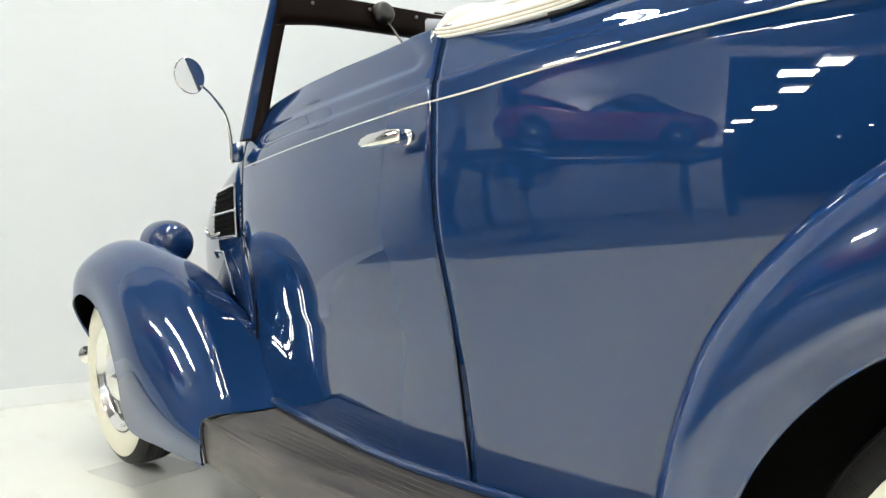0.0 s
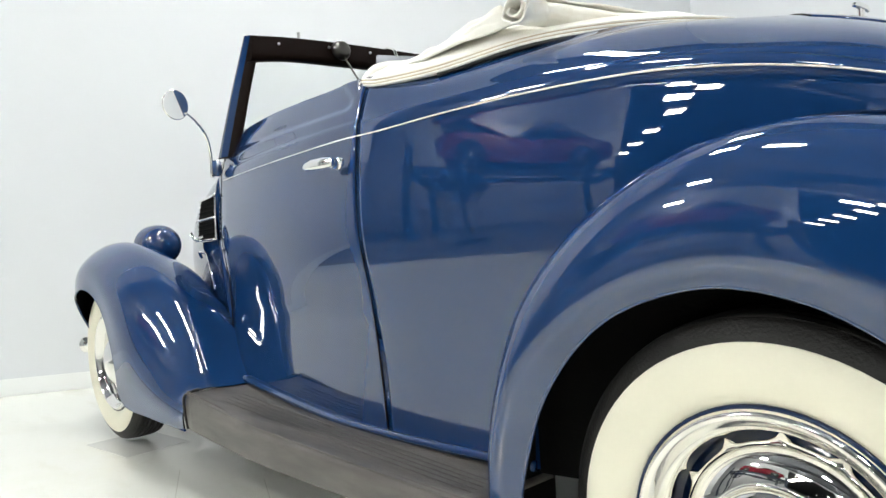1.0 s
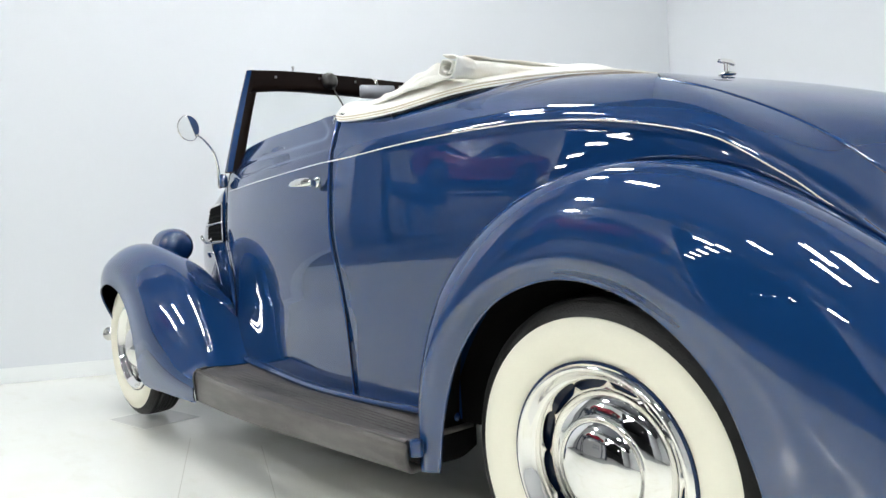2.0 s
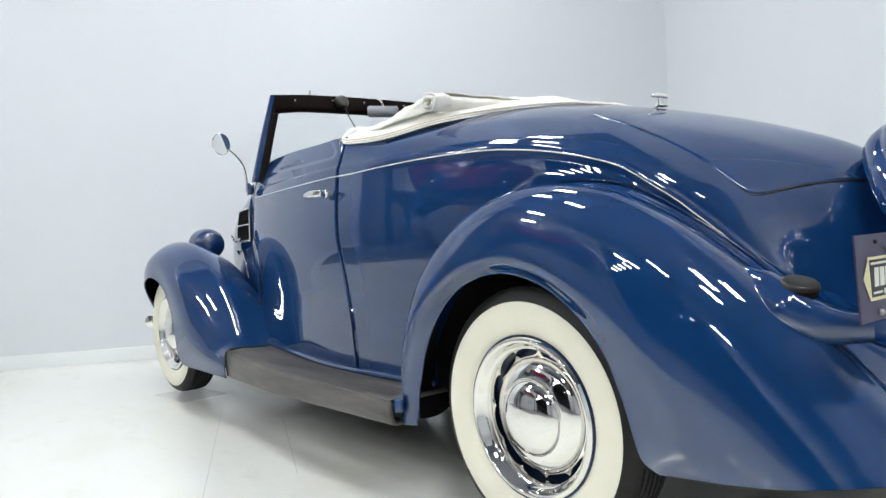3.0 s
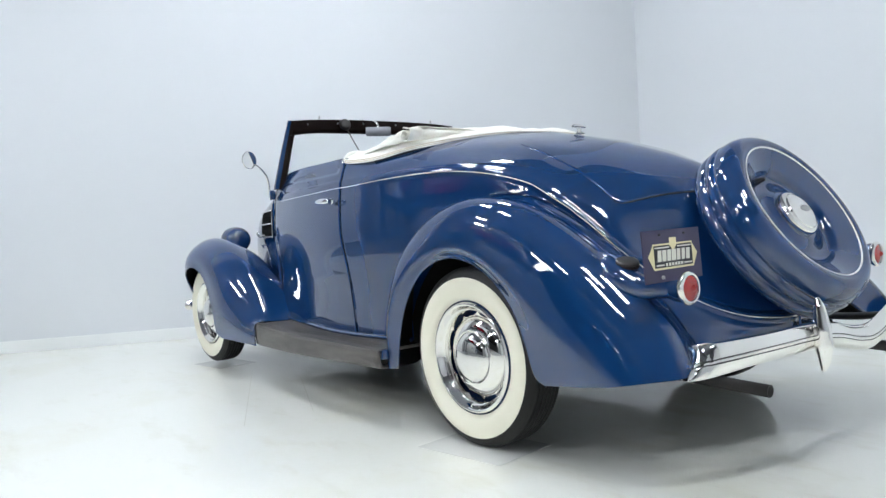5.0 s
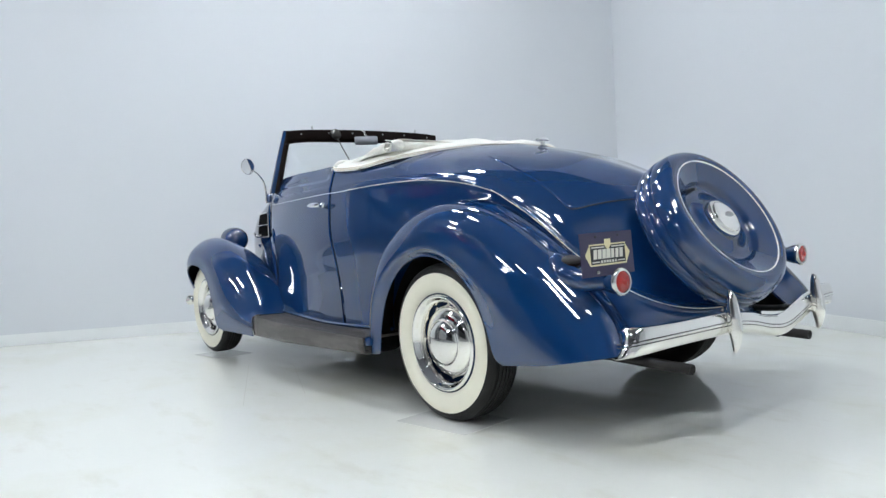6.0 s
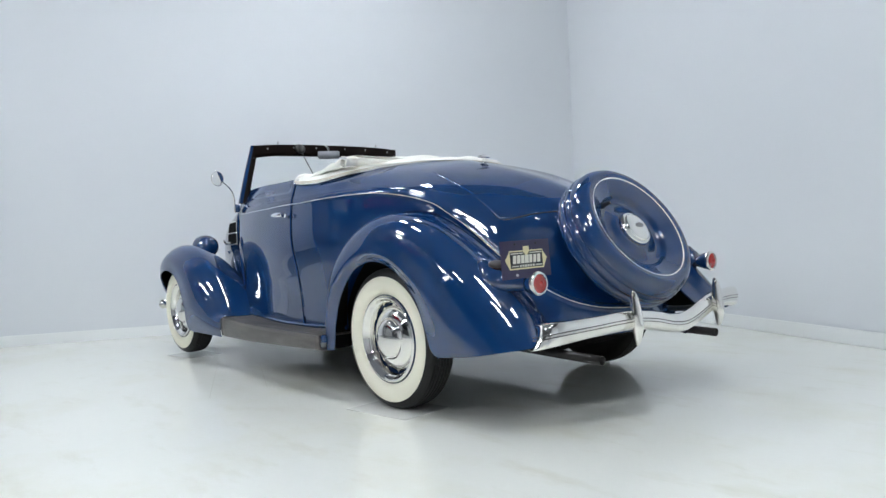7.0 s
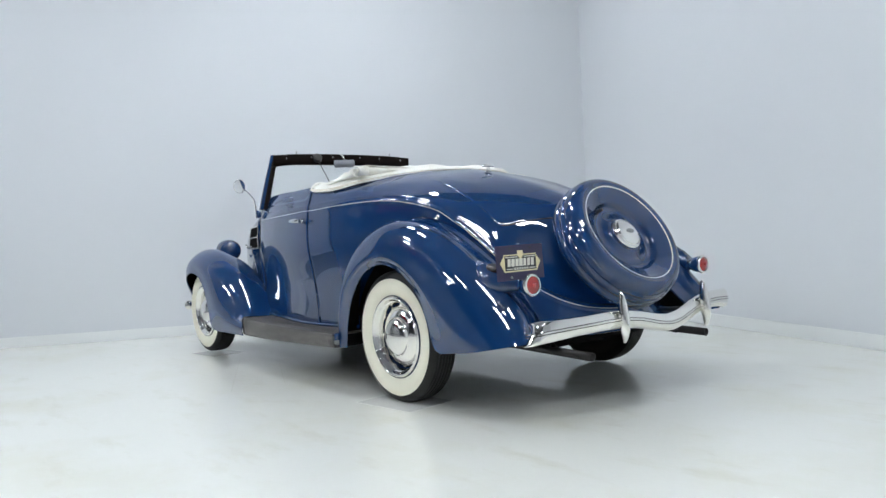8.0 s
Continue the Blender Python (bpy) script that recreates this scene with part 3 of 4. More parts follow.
def arch_v(s):
    """How far up the body the rear wheel arch reaches at station s."""
    v = 0.0
    while v < 2.2:
        p = on_net(s, v)
        if p.z > np.interp(p.x, [-.50, -.47, -.42, -.26, -.05, .15, .30, .46], [.45, .53, .60, .74, .78, .76, .68, .56]):
            break
        v += 0.03
    return v


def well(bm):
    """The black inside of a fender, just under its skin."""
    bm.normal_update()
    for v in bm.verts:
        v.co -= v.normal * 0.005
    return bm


for side in (-1, 1):
    for name, guides, rounds, label in (("front_fender", [FF_LIP, FF_OUT, FF_TOP, FF_IN, FF_VAL], 24, "sweeping blue front fender"), ("rear_fender", [RF_LIP, RF_OUT, RF_HIGH, RF_TOP, RF_VAL, RF_IN], 5, "rounded blue rear fender")):
        skin = fair(sheet(guides, 96, 56, side=side), 96, 56, rounds)
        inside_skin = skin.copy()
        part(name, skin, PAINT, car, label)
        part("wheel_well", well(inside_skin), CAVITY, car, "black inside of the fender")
    part("lip", tube([(x, (y - .004) * side, z) for x, y, z in RF_LIP], .0045, 8, 6), PAINT, car, "rolled fender lip")
    part("lip", tube([(x, (y - .004) * side, z) for x, y, z in FF_LIP], .0045, 8, 6), PAINT, car, "rolled fender lip")
    # Black sheet just proud of the body inside the rear arch.
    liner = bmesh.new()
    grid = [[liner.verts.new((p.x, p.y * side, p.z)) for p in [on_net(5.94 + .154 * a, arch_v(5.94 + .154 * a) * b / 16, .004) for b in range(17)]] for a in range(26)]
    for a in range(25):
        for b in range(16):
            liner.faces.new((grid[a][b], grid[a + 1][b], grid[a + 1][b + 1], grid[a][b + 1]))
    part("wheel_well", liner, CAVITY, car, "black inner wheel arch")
    part("sill_roll", tube([(p.x, (p.y + .006) * side, p.z + .012) for p in [spline(SILL, .9 + .2 * k) for k in range(26)]], .011, 10, 3), PAINT, car, "rolled blue sill edge")
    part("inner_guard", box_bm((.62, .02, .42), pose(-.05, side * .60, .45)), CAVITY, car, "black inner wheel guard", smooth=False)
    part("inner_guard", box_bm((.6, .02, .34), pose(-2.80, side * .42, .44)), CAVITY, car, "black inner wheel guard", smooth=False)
    # Welt between rear fender and body.
    part("fender_welt", tube([(x, (y + .004) * side, z + .003) for x, y, z in RF_IN[1:]], .0035, 8, 6), PAINT_DARK, car, "dark welt along the fender joint")
    # Running board.
    B0 = [(-1.90, .57, .358), (-1.4, .70, .343), (-.95, .70, .336), (-.52, .70, .330)]
    B1 = [(-1.90, .825, .358), (-1.4, .87, .343), (-.95, .885, .336), (-.52, .90, .330)]
    B2 = [(-1.90, .845, .352), (-1.4, .895, .337), (-.95, .91, .330), (-.52, .922, .324)]
    B3 = [(-1.90, .852, .325), (-1.4, .902, .315), (-.95, .916, .308), (-.52, .928, .300)]
    B4 = [(-1.90, .845, .242), (-1.4, .892, .245), (-.95, .905, .250), (-.52, .915, .255)]
    B5 = [(-1.90, .80, .238), (-1.4, .85, .241), (-.95, .86, .246), (-.52, .87, .251)]
    board = part("running_board", sheet([B0, B1, B2, B3, B4, B5], 30, 30, side=side), BOARD, car, "grey ribbed rubber running board")
    thick(board, .012)
    ribs = bmesh.new()
    for k in range(5):
        f = .60 + .08 * k
        a, b = [Vector(B0[i]).lerp(Vector(B1[i]), f) for i in (0, 3)]
        mid, d = (a + b) / 2, b - a
        ang = math.degrees(math.atan2(d.y * side, d.x))
        box(ribs, (1.30, .003, .0012), pose(mid.x, mid.y * side, mid.z - .0002, 0, math.degrees(math.atan2(.022, 1.28)), ang), .0008)
    part("ribs", ribs, BOARD, board, "raised rubber ribs")
    part("end_trim", tube([(-1.895, side * .60, .364), (-1.902, side * .76, .364), (-1.905, side * .832, .360), (-1.905, side * .856, .335), (-1.903, side * .848, .245)], .005, 8), BLACK, board, "dark edge trim")
    part("end_bracket", moved(lathe(smooth_profile([(0, .010), (.012, .008), (.017, 0), (.017, -.03)]), 20), pose(-.507, side * .898, .325)), PAINT, board, "blue end bracket with bolt")

# Hood louvres with chrome bars.
for side in (-1, 1):
    def on_hood(x, z, lift=0.013):
        """A place just proud of the hood's side."""
        k = (-2.155 - x) / .295
        y = [Vector(g[0]).lerp(Vector(g[1]), k).y for g in (HOOD_M, HOOD_B)]
        f = max(0, (z - .82) / .25)
        return (x, (y[0] * (1 - f * f) + y[1] * f * f + lift) * side, z)

    rows = [[on_hood(-2.17, z), on_hood(-2.33, z), on_hood(-2.50, z)] for z in (.845, .93, 1.015)]
    vent_ob = part("hood_louvre", outward(sheet([[(x, y * side, z) for x, y, z in r] for r in rows], 8, 8, side=side), side), CAVITY, car, "dark hood louvre panel")
    for k in range(9):
        z = .857 + k * .0175
        part("slat", tube([on_hood(x, z, .015) for x in (-2.18, -2.33, -2.49)], .0035, 6, 3), CAVITY, vent_ob)
    for z in (.850, .932, 1.013):
        part("chrome_bar", tube([on_hood(x, z, .020) for x in (-2.165, -2.31, -2.47, -2.51)], .005, 8, 4), CHROME, vent_ob, "thin chrome bar")
    a, b, c = on_hood(-2.40, .868, .012), on_hood(-2.425, .858, .045), on_hood(-2.44, .885, .06)
    part("hood_catch", tube([a, b, c], .006, 8), CHROME, vent_ob, "chrome hood catch")
    a, b, c = on_hood(-2.38, .80, .012), on_hood(-2.42, .805, .03), on_hood(-2.44, .785, .02)
    part("hood_catch", tube([a, b, c], .006, 8), CHROME, vent_ob)
    part("side_bar", tube([on_hood(-2.168, z, .018) for z in (.845, .89, .95, 1.01)], .004, 8), CHROME, vent_ob, "thin chrome edge")
    part("hood_rod", tube([on_hood(-2.38, .80, .012), on_hood(-2.32, .74, .014), on_hood(-2.27, .66, .014)], .004, 8), CHROME, vent_ob, "thin chrome rod")

# Nose panel that closes the hood.
nose = sheet([[(-3.30, .15, .48), (-3.36, .08, .46), (-3.38, 0, .45), (-3.36, -.08, .46), (-3.30, -.15, .48)], [(-3.32, .14, .76), (-3.37, .07, .76), (-3.39, 0, .76), (-3.37, -.07, .76), (-3.32, -.14, .76)],
              [(-3.30, .10, .92), (-3.33, .05, .94), (-3.34, 0, .95), (-3.33, -.05, .94), (-3.30, -.10, .92)], [(-3.28, .06, .98), (-3.28, .03, .99), (-3.26, 0, 1.0), (-3.28, -.03, .99), (-3.28, -.06, .98)]], 20, 20)
thick(part("nose_panel", nose, PAINT, car), .006)

# Underside.
part("floor_pan", box_bm((3.0, 1.2, 0.05), pose(-1.55, 0, .37), 0.01), CAVITY, car, "black underbody pan")
for y in (-.36, .36):
    part("frame_rail", box_bm((3.2, .06, .11), pose(-1.35, y, .305), 0.01), CAVITY, car, "black chassis rail")
part("fuel_tank", box_bm((.44, .84, .17), pose(.42, 0, .33), 0.06), CAVITY, car, "black fuel tank")
part("rear_axle", tube([(0, -.70, .352), (0, -.3, .352), (0, 0, .352), (0, .3, .352), (0, .70, .352)], [.04, .04, .12, .04, .04], 16), CAVITY, car)
part("front_axle", tube([(-2.845, -.68, .352), (-2.845, -.4, .28), (-2.845, 0, .26), (-2.845, .4, .28), (-2.845, .68, .352)], .03, 10), CAVITY, car)


# ---- wheels ----
def wheel(m, parent):
    """A wheel with its outer face towards local +z and its centre at the tyre's middle plane."""
    e = empty("wheel", m, parent)
    tyre = smooth_profile([(.212, .060), (.235, .074), (.275, .082), (.308, .078), (.329, .067), (.339, .058)], 4)
    tread = [(.339, .058), (.342, .050), (.3435, .042), (.337, .041), (.337, .036), (.344, .035), (.3445, .022), (.338, .021), (.338, .016), (.345, .015), (.345, .003), (.339, .002), (.339, -.002)]
    half = tyre + tread
    part("tyre", lathe(half + [(r, -h) for r, h in half[::-1]], 72), RUBBER, e, "black treaded tyre")
    white = [(.216, .0655), (.234, .0765), (.255, .0825), (.277, .0845), (.292, .0830), (.304, .0797), (.3065, .0765)]
    part("whitewall", lathe(smooth_profile(white), 72), WHITEWALL, e, "cream whitewall band")
    part("rim", lathe(smooth_profile([(.218, .060), (.2175, .0705), (.213, .0725), (.208, .066), (.195, .02), (.17, .0), (.10, .03), (0, .03)]), 56), PAINT_DARK, e, "dark blue steel rim")
    part("trim_ring", lathe(smooth_profile([(.2125, .072), (.206, .079), (.199, .078), (.192, .069), (.186, .060), (.182, .056), (.179, .053), (.176, .044), (.174, .030), (.173, .010)]), 72), CHROME, e, "chrome trim ring")
    flange = lathe([(.169, .020), (.159, .026), (.151, .028), (.140, .028)], 120)
    for v in flange.verts:
        r = math.hypot(v.co.x, v.co.y)
        if r > .158:
            saw = abs((12 * math.atan2(v.co.y, v.co.x) / math.pi) % 2 - 1)
            k = (.1565 + (r - .1565) * 1.1 * saw ** 4) / r
            v.co.x, v.co.y = v.co.x * k, v.co.y * k
    part("flange", flange, CHROME, e, "toothed chrome flange")
    part("hubcap", lathe(smooth_profile([(.149, .014), (.153, .024), (.151, .032), (.141, .042), (.125, .051), (.108, .057), (.103, .058), (.100, .061), (.094, .071), (.072, .084), (.04, .092), (.015, .095), (0, .0955)]), 64), CHROME, e, "domed chrome hubcap")
    return e


proto = None
for x, y in ((-.037, -.758), (-.037, .758), (-2.855, -.695), (-2.855, .695)):
    ground = (STANCE @ Vector((x, y, 0))).z
    k = 0.98 if x > -1 else 1.0
    m = pose(x, y, 0.345 * k - ground) @ OUT[-1 if y < 0 else 1] @ Matrix.Diagonal((k, k, 1, 1))
    proto = copy_thing(proto, m) if proto else wheel(m, car)

# ---- spare wheel ----
SPARE = Matrix.Translation((.757, .012, .752)) @ pose(0, 0, 0, 0, 59, 0) @ Matrix.Diagonal((.985, .985, 1, 1))
spare = empty("spare_wheel", SPARE, car)
cover = [(.285, .0835), (.298, .0865), (.314, .082), (.332, .066), (.345, .042), (.350, .018)]
part("tyre_cover", lathe(smooth_profile(cover), 80), PAINT, spare, "glossy blue steel tyre cover")
part("cover_band", lathe([(.350, .018), (.3515, .012), (.347, .008), (.3475, .004), (.353, .000), (.3555, -.012), (.3555, -.028), (.350, -.034), (.3505, -.038), (.3545, -.042), (.3535, -.07), (.345, -.09), (.32, -.10)], 80), PAINT, spare, "stepped blue cover band")
part("disc", lathe(smooth_profile([(.286, .083), (.268, .079), (.245, .068), (.218, .055), (.200, .046), (.192, .036), (.184, .024), (.168, .018), (.150, .018), (.128, .024), (.106, .036), (.09, .040), (0, .042)]), 80), PAINT, spare, "dished blue wheel disc")
part("pinstripe", lathe([(.2705, .0795), (.2715, .0815), (.2755, .0835), (.2765, .0815)], 80), STRIPE, spare, "cream pinstripe ring")
part("hubcap", lathe(smooth_profile([(.088, .025), (.090, .047), (.087, .059), (.078, .066), (.074, .066), (.068, .072), (.045, .080), (0, .085)]), 56), CHROME, spare, "chrome hubcap")
emb = bmesh.new()
bmesh.ops.create_uvsphere(emb, u_segments=24, v_segments=8, radius=1)
part("badge", moved(emb, Matrix.Translation((0, 0, .083)) @ Matrix.Diagonal((.014, .030, .004, 1))), STEEL, spare, "plain oval badge")
part("valve", tube([(-.155, -.095, .005), (-.152, -.093, .04), (-.145, -.088, .062)], [.013, .011, .006], 10), BLACK, spare, "black valve stem")
part("bracket", box_bm((.10, .16, .16), pose(.02, 0, -.10), .02), CAVITY, spare, "black spare carrier", smooth=False)

# ---- headlamps, tail lamps ----
for side in (-1, 1):
    lamp_e = empty("headlamp", pose(-2.85, side * .527, .850) @ pose(0, 0, 0, 0, 90, 0) @ Matrix.Diagonal((.92, .92, .92, 1)), car)
    part("shell", lathe(smooth_profile([(0, .098), (.035, .092), (.068, .074), (.090, .040), (.098, 0), (.100, -.04), (.099, -.07)]), 48), PAINT, lamp_e, "blue bullet headlamp shell")
    part("bezel", lathe(smooth_profile([(.098, -.066), (.0985, -.074), (.094, -.082)]), 40), CHROME, lamp_e, "chrome lamp bezel")
    part("lens", lathe(smooth_profile([(.094, -.080), (.06, -.094), (0, -.10)]), 40), GLASS, lamp_e, "clear glass lens")
    part("stand", tube([(.06, 0, -.01), (.11, 0, -.01), (.16, 0, -.01)], [.05, .035, .05], 16), PAINT, lamp_e, "blue lamp stand")
    tail = empty("tail_lamp", pose(.775, side * (.64 if side < 0 else .685), .583), car)
    part("arm", tube([(-.285, side * .062, .118), (-.24, side * .068, .080), (-.19, side * .072, .036), (-.135, side * .058, .008), (-.085, side * .030, 0), (-.04, side * .004, 0)], [.008, .040, .052, .045, .031, .028], 24, 8), PAINT, tail, "streamlined blue lamp arm")
    ax = pose(0, 0, 0, 0, 90, 0)
    part("shell", moved(lathe(smooth_profile([(.020, -.075), (.032, -.06), (.042, -.03), (.047, 0.0)]), 36), ax), PAINT, tail, "blue lamp shell")
    part("bezel", moved(lathe(smooth_profile([(.047, -.004), (.0515, .002), (.051, .010), (.046, .016), (.040, .016)]), 36), ax), CHROME, tail, "chrome ring")
    part("lens", moved(lathe(smooth_profile([(.041, .012), (.034, .019), (.02, .023), (0, .0245)]), 36), ax), RED_LENS, tail, "red glass lens")
    bead = bmesh.new()
    bmesh.ops.create_uvsphere(bead, u_segments=12, v_segments=8, radius=.012)
    part("reflector_bead", moved(bead, pose(.020, 0, 0)), RED_LENS, tail)

# Fuel filler on the left fender.
filler = empty("fuel_filler", pose(.604, -.697, .652, 10, 16, 0), car)
part("neck", lathe(smooth_profile([(.062, -.040), (.046, -.020), (.036, -.006), (.033, .004)]), 28), PAINT, filler, "blue filler neck")
part("seal", lathe(smooth_profile([(.033, .000), (.037, .004), (.037, .014), (.033, .016)]), 28), BROWN, filler, "brown rubber seal")
part("cap", lathe(smooth_profile([(.036, .014), (.038, .017), (.034, .024), (.02, .028), (0, .029)]), 28), PIPE, filler, "dull dark metal fuel cap")

# ---- windshield ----
ws = empty("windshield", None, car)
for side in (-1, 1):
    P0 = [(-2.051, .6015, 1.13), (-1.93, .597, 1.33), (-1.825, .588, 1.503)]
    P1 = [(-2.027, .615, 1.13), (-1.908, .610, 1.33), (-1.805, .600, 1.505)]
    P2 = [(-1.971, .6075, 1.13), (-1.864, .602, 1.33), (-1.778, .592, 1.503)]
    P3 = [(-1.946, .5765, 1.13), (-1.845, .572, 1.33), (-1.765, .562, 1.500)]
    P4 = [(-2.012, .5665, 1.13), (-1.90, .562, 1.33), (-1.80, .552, 1.498)]
    part("post", sheet([P0, P1, P2], 12, 8, side=side), PAINT, ws, "blue windshield post")
    part("post_lining", sheet([P2, P3, P4, P0], 12, 9, side=side), BROWN, ws, "dark brown inner post face")
    part("pin", tube([(-1.778, side * .41, 1.50), (-1.776, side * .41, 1.515), (-1.774, side * .41, 1.534)], [.006, .004, .006], 8), STEEL, ws, "small steel locating pin")
    for y, z in ((.50, 1.480), (.30, 1.492), (.12, 1.494)):
        dot = bmesh.new()
        bmesh.ops.create_uvsphere(dot, u_segments=8, v_segments=6, radius=.005)
        part("screw", moved(dot, pose(-1.757, side * y, z)), STEEL, ws, "small bright screw")
ys = [-.592, -.45, -.25, 0, .25, .45, .592]
TOPZ = [1.500, 1.511, 1.517, 1.519, 1.517, 1.511, 1.500]
LOWZ = [1.428, 1.443, 1.447, 1.448, 1.447, 1.443, 1.428]
H0 = [(-1.822, y, z) for y, z in zip(ys, TOPZ)]
H1 = [(-1.770, y, z) for y, z in zip(ys, TOPZ)]
H2 = [(-1.755 - (1.50 - z) * .35, y, z) for y, z in zip(ys, LOWZ)]
H3 = [(-1.80 - (1.50 - z) * .35, y, z) for y, z in zip(ys, LOWZ)]
part("header", sheet([H0, H1], 24, 2), PAINT, ws, "blue header top")
part("header_lining", sheet([H1, H2, H3, H0], 36, 9), BROWN, ws, "dark brown header rail")
pane = bmesh.new()
pane.faces.new([pane.verts.new(p) for p in ((-2.0, -.565, 1.16), (-2.0, .565, 1.16), (-1.80, .556, 1.495), (-1.80, -.556, 1.495))])
part("glass", pane, GLASS, ws, "clear flat windshield glass", smooth=False).visible_shadow = False
part("wiper", tube([(-1.79, -.45, 1.47), (-1.80, -.38, 1.46), (-1.80, -.30, 1.455)], .004, 6), BLACK, ws, "thin dark wiper arm")
dome = empty("header_latch", pose(-1.755, -.253, 1.485), ws)
part("dome", moved(lathe(smooth_profile([(.036, -.005), (.034, .010), (.024, .024), (0, .030)]), 28), pose(0, 0, 0, 0, 75, 0)), DARK_STEEL, dome, "round metal latch dome")
part("rod", tube([(.01, .005, -.02), (.06, .007, -.09), (.115, .012, -.165), (.16, .015, -.23)], .0035, 8), DARK_STEEL, dome, "thin steel rod")
inside = empty("inside_mirror", pose(-1.645, -.09, 1.432, 0, 8, -18), ws)
part("glass_back", box_bm((.012, .155, .055), None, .005), MIRROR_BACK, inside, "grey mirror back")
part("stem", tube([(0, 0, .025), (-.03, 0, .05), (-.10, 0, .065)], .006, 8), CHROME, inside)

# ---- folded top ----
HEM = [(-1.012, .722, 1.172), (-.93, .733, 1.157), (-.75, .715, 1.150), (-.55, .63, 1.176), (-.435, .45, 1.200), (-.36, .23, 1.217), (-.34, 0, 1.221)]
HEM2 = [(-1.015, 0.716, 1.186), (-0.93, 0.728, 1.178), (-0.755, 0.705, 1.17), (-0.565, 0.618, 1.194), (-0.45, 0.443, 1.224), (-0.38, 0.227, 1.238), (-0.36, 0, 1.241)]
SKIRT = [(-1, 0.7, 1.205), (-0.92, 0.7, 1.2), (-0.77, 0.675, 1.196), (-0.62, 0.62, 1.214), (-0.51, 0.455, 1.25), (-0.44, 0.23, 1.26), (-0.42, 0, 1.262)]
VALLEY = [(-1, 0.69, 1.205), (-0.93, 0.665, 1.21), (-0.8, 0.64, 1.222), (-0.66, 0.6, 1.24), (-0.55, 0.43, 1.266), (-0.48, 0.21, 1.27), (-0.46, 0, 1.27)]
CREST = [(-1, 0.68, 1.203), (-0.94, 0.64, 1.214), (-0.83, 0.612, 1.232), (-0.7, 0.59, 1.252), (-0.62, 0.41, 1.262), (-0.55, 0.2, 1.262), (-0.53, 0, 1.262)]
BACKFOLD = [(-1.00, .67, 1.190), (-.95, .60, 1.20), (-.87, .54, 1.215), (-.79, .46, 1.235), (-.72, .30, 1.24), (-.65, .15, 1.24), (-.63, 0, 1.24)]
DOWN = [(-.99, .66, 1.15), (-.95, .58, 1.12), (-.90, .46, 1.10), (-.85, .38, 1.08), (-.80, .25, 1.05), (-.77, .12, 1.05), (-.76, 0, 1.05)]


def crumple(p, s, v):
    """Soft folds that run along the stacked cloth."""
    k = min(max(v - 1.2, 0), 1)
    n = noise.noise(Vector((p.x * 5 + s * .6, p.y * 5, p.z * 24))) * .013 + noise.noise(Vector((p.x * 16, p.y * 13, p.z * 40))) * .008 * (1 + .8 * max(0, 2 - s))
    return Vector((p.x, p.y, p.z + n * k))


top = empty("folded_top", None, car)
top["label"] = "cream canvas convertible top folded down behind the seats"
for side in (-1, 1):
    thick(part("canvas", sheet([HEM, HEM2, SKIRT, VALLEY, CREST, BACKFOLD, DOWN], 110, 72, side=side, shape=crumple), CANVAS, top, "folded cream canvas"), .006)
    for dz, dy, r, cloth, look_of in ((.002, .003, .0035, CANVAS, "stitched canvas hem"), (.0062, .0032, .0018, HEM_TAN, "tan binding seam"), (.0095, .002, .003, CANVAS, "stitched canvas hem"), (.0135, .0020, .0018, HEM_TAN, "tan binding seam"), (.017, .000, .003, CANVAS, "stitched canvas hem")):
        part("hem", tube([(x, (y + dy) * side, z + dz) for x, y, z in HEM], r, 8, 8), cloth, top, look_of)
    part("gasket", tube([(x, (y + .002) * side, z - .005) for x, y, z in HEM[2:]], .0055, 8, 8), BLACK, top, "black rubber gasket")
    part("tip_fold", tube([(-1.008, side * .715, 1.186), (-.985, side * .70, 1.205), (-.94, side * .69, 1.208), (-.88, side * .672, 1.204)], [.012, .015, .013, .005], 12, 8), CANVAS, top, "tucked canvas corner")
    part("corner_clip", tube([(-1.012, side * .727, 1.185), (-1.018, side * .727, 1.175), (-1.014, side * .729, 1.163)], .005, 8), CHROME, top, "small chrome corner clip")

FLAP_A = [(-1.0, .712, 1.186), (-.87, .702, 1.192), (-.77, .692, 1.200), (-.69, .675, 1.212), (-.58, .635, 1.222)]
FLAP_B = [(-1.0, .700, 1.206), (-.87, .675, 1.214), (-.77, .666, 1.228), (-.69, .664, 1.246), (-.610, .655, 1.262)]
FLAP_C = [(-1.0, .685, 1.196), (-.89, .63, 1.210), (-.79, .605, 1.222), (-.71, .60, 1.236), (-.59, .59, 1.250)]
ROLL = [(-.560, .678, 1.238), (-.572, .63, 1.243), (-.558, .565, 1.246), (-.525, .48, 1.240), (-.48, .37, 1.226), (-.43, .24, 1.206)]


def tuck(p, s, v):
    """Pulled creases that run up the flap towards the roll."""
    n = noise.noise(Vector((s * .8, v * 4.0, 2.0))) * .008 + noise.noise(Vector((s * 2.2, v * 8.0, 7.0))) * .004
    return Vector((p.x, p.y + n * .6, p.z + n * min(1, s)))


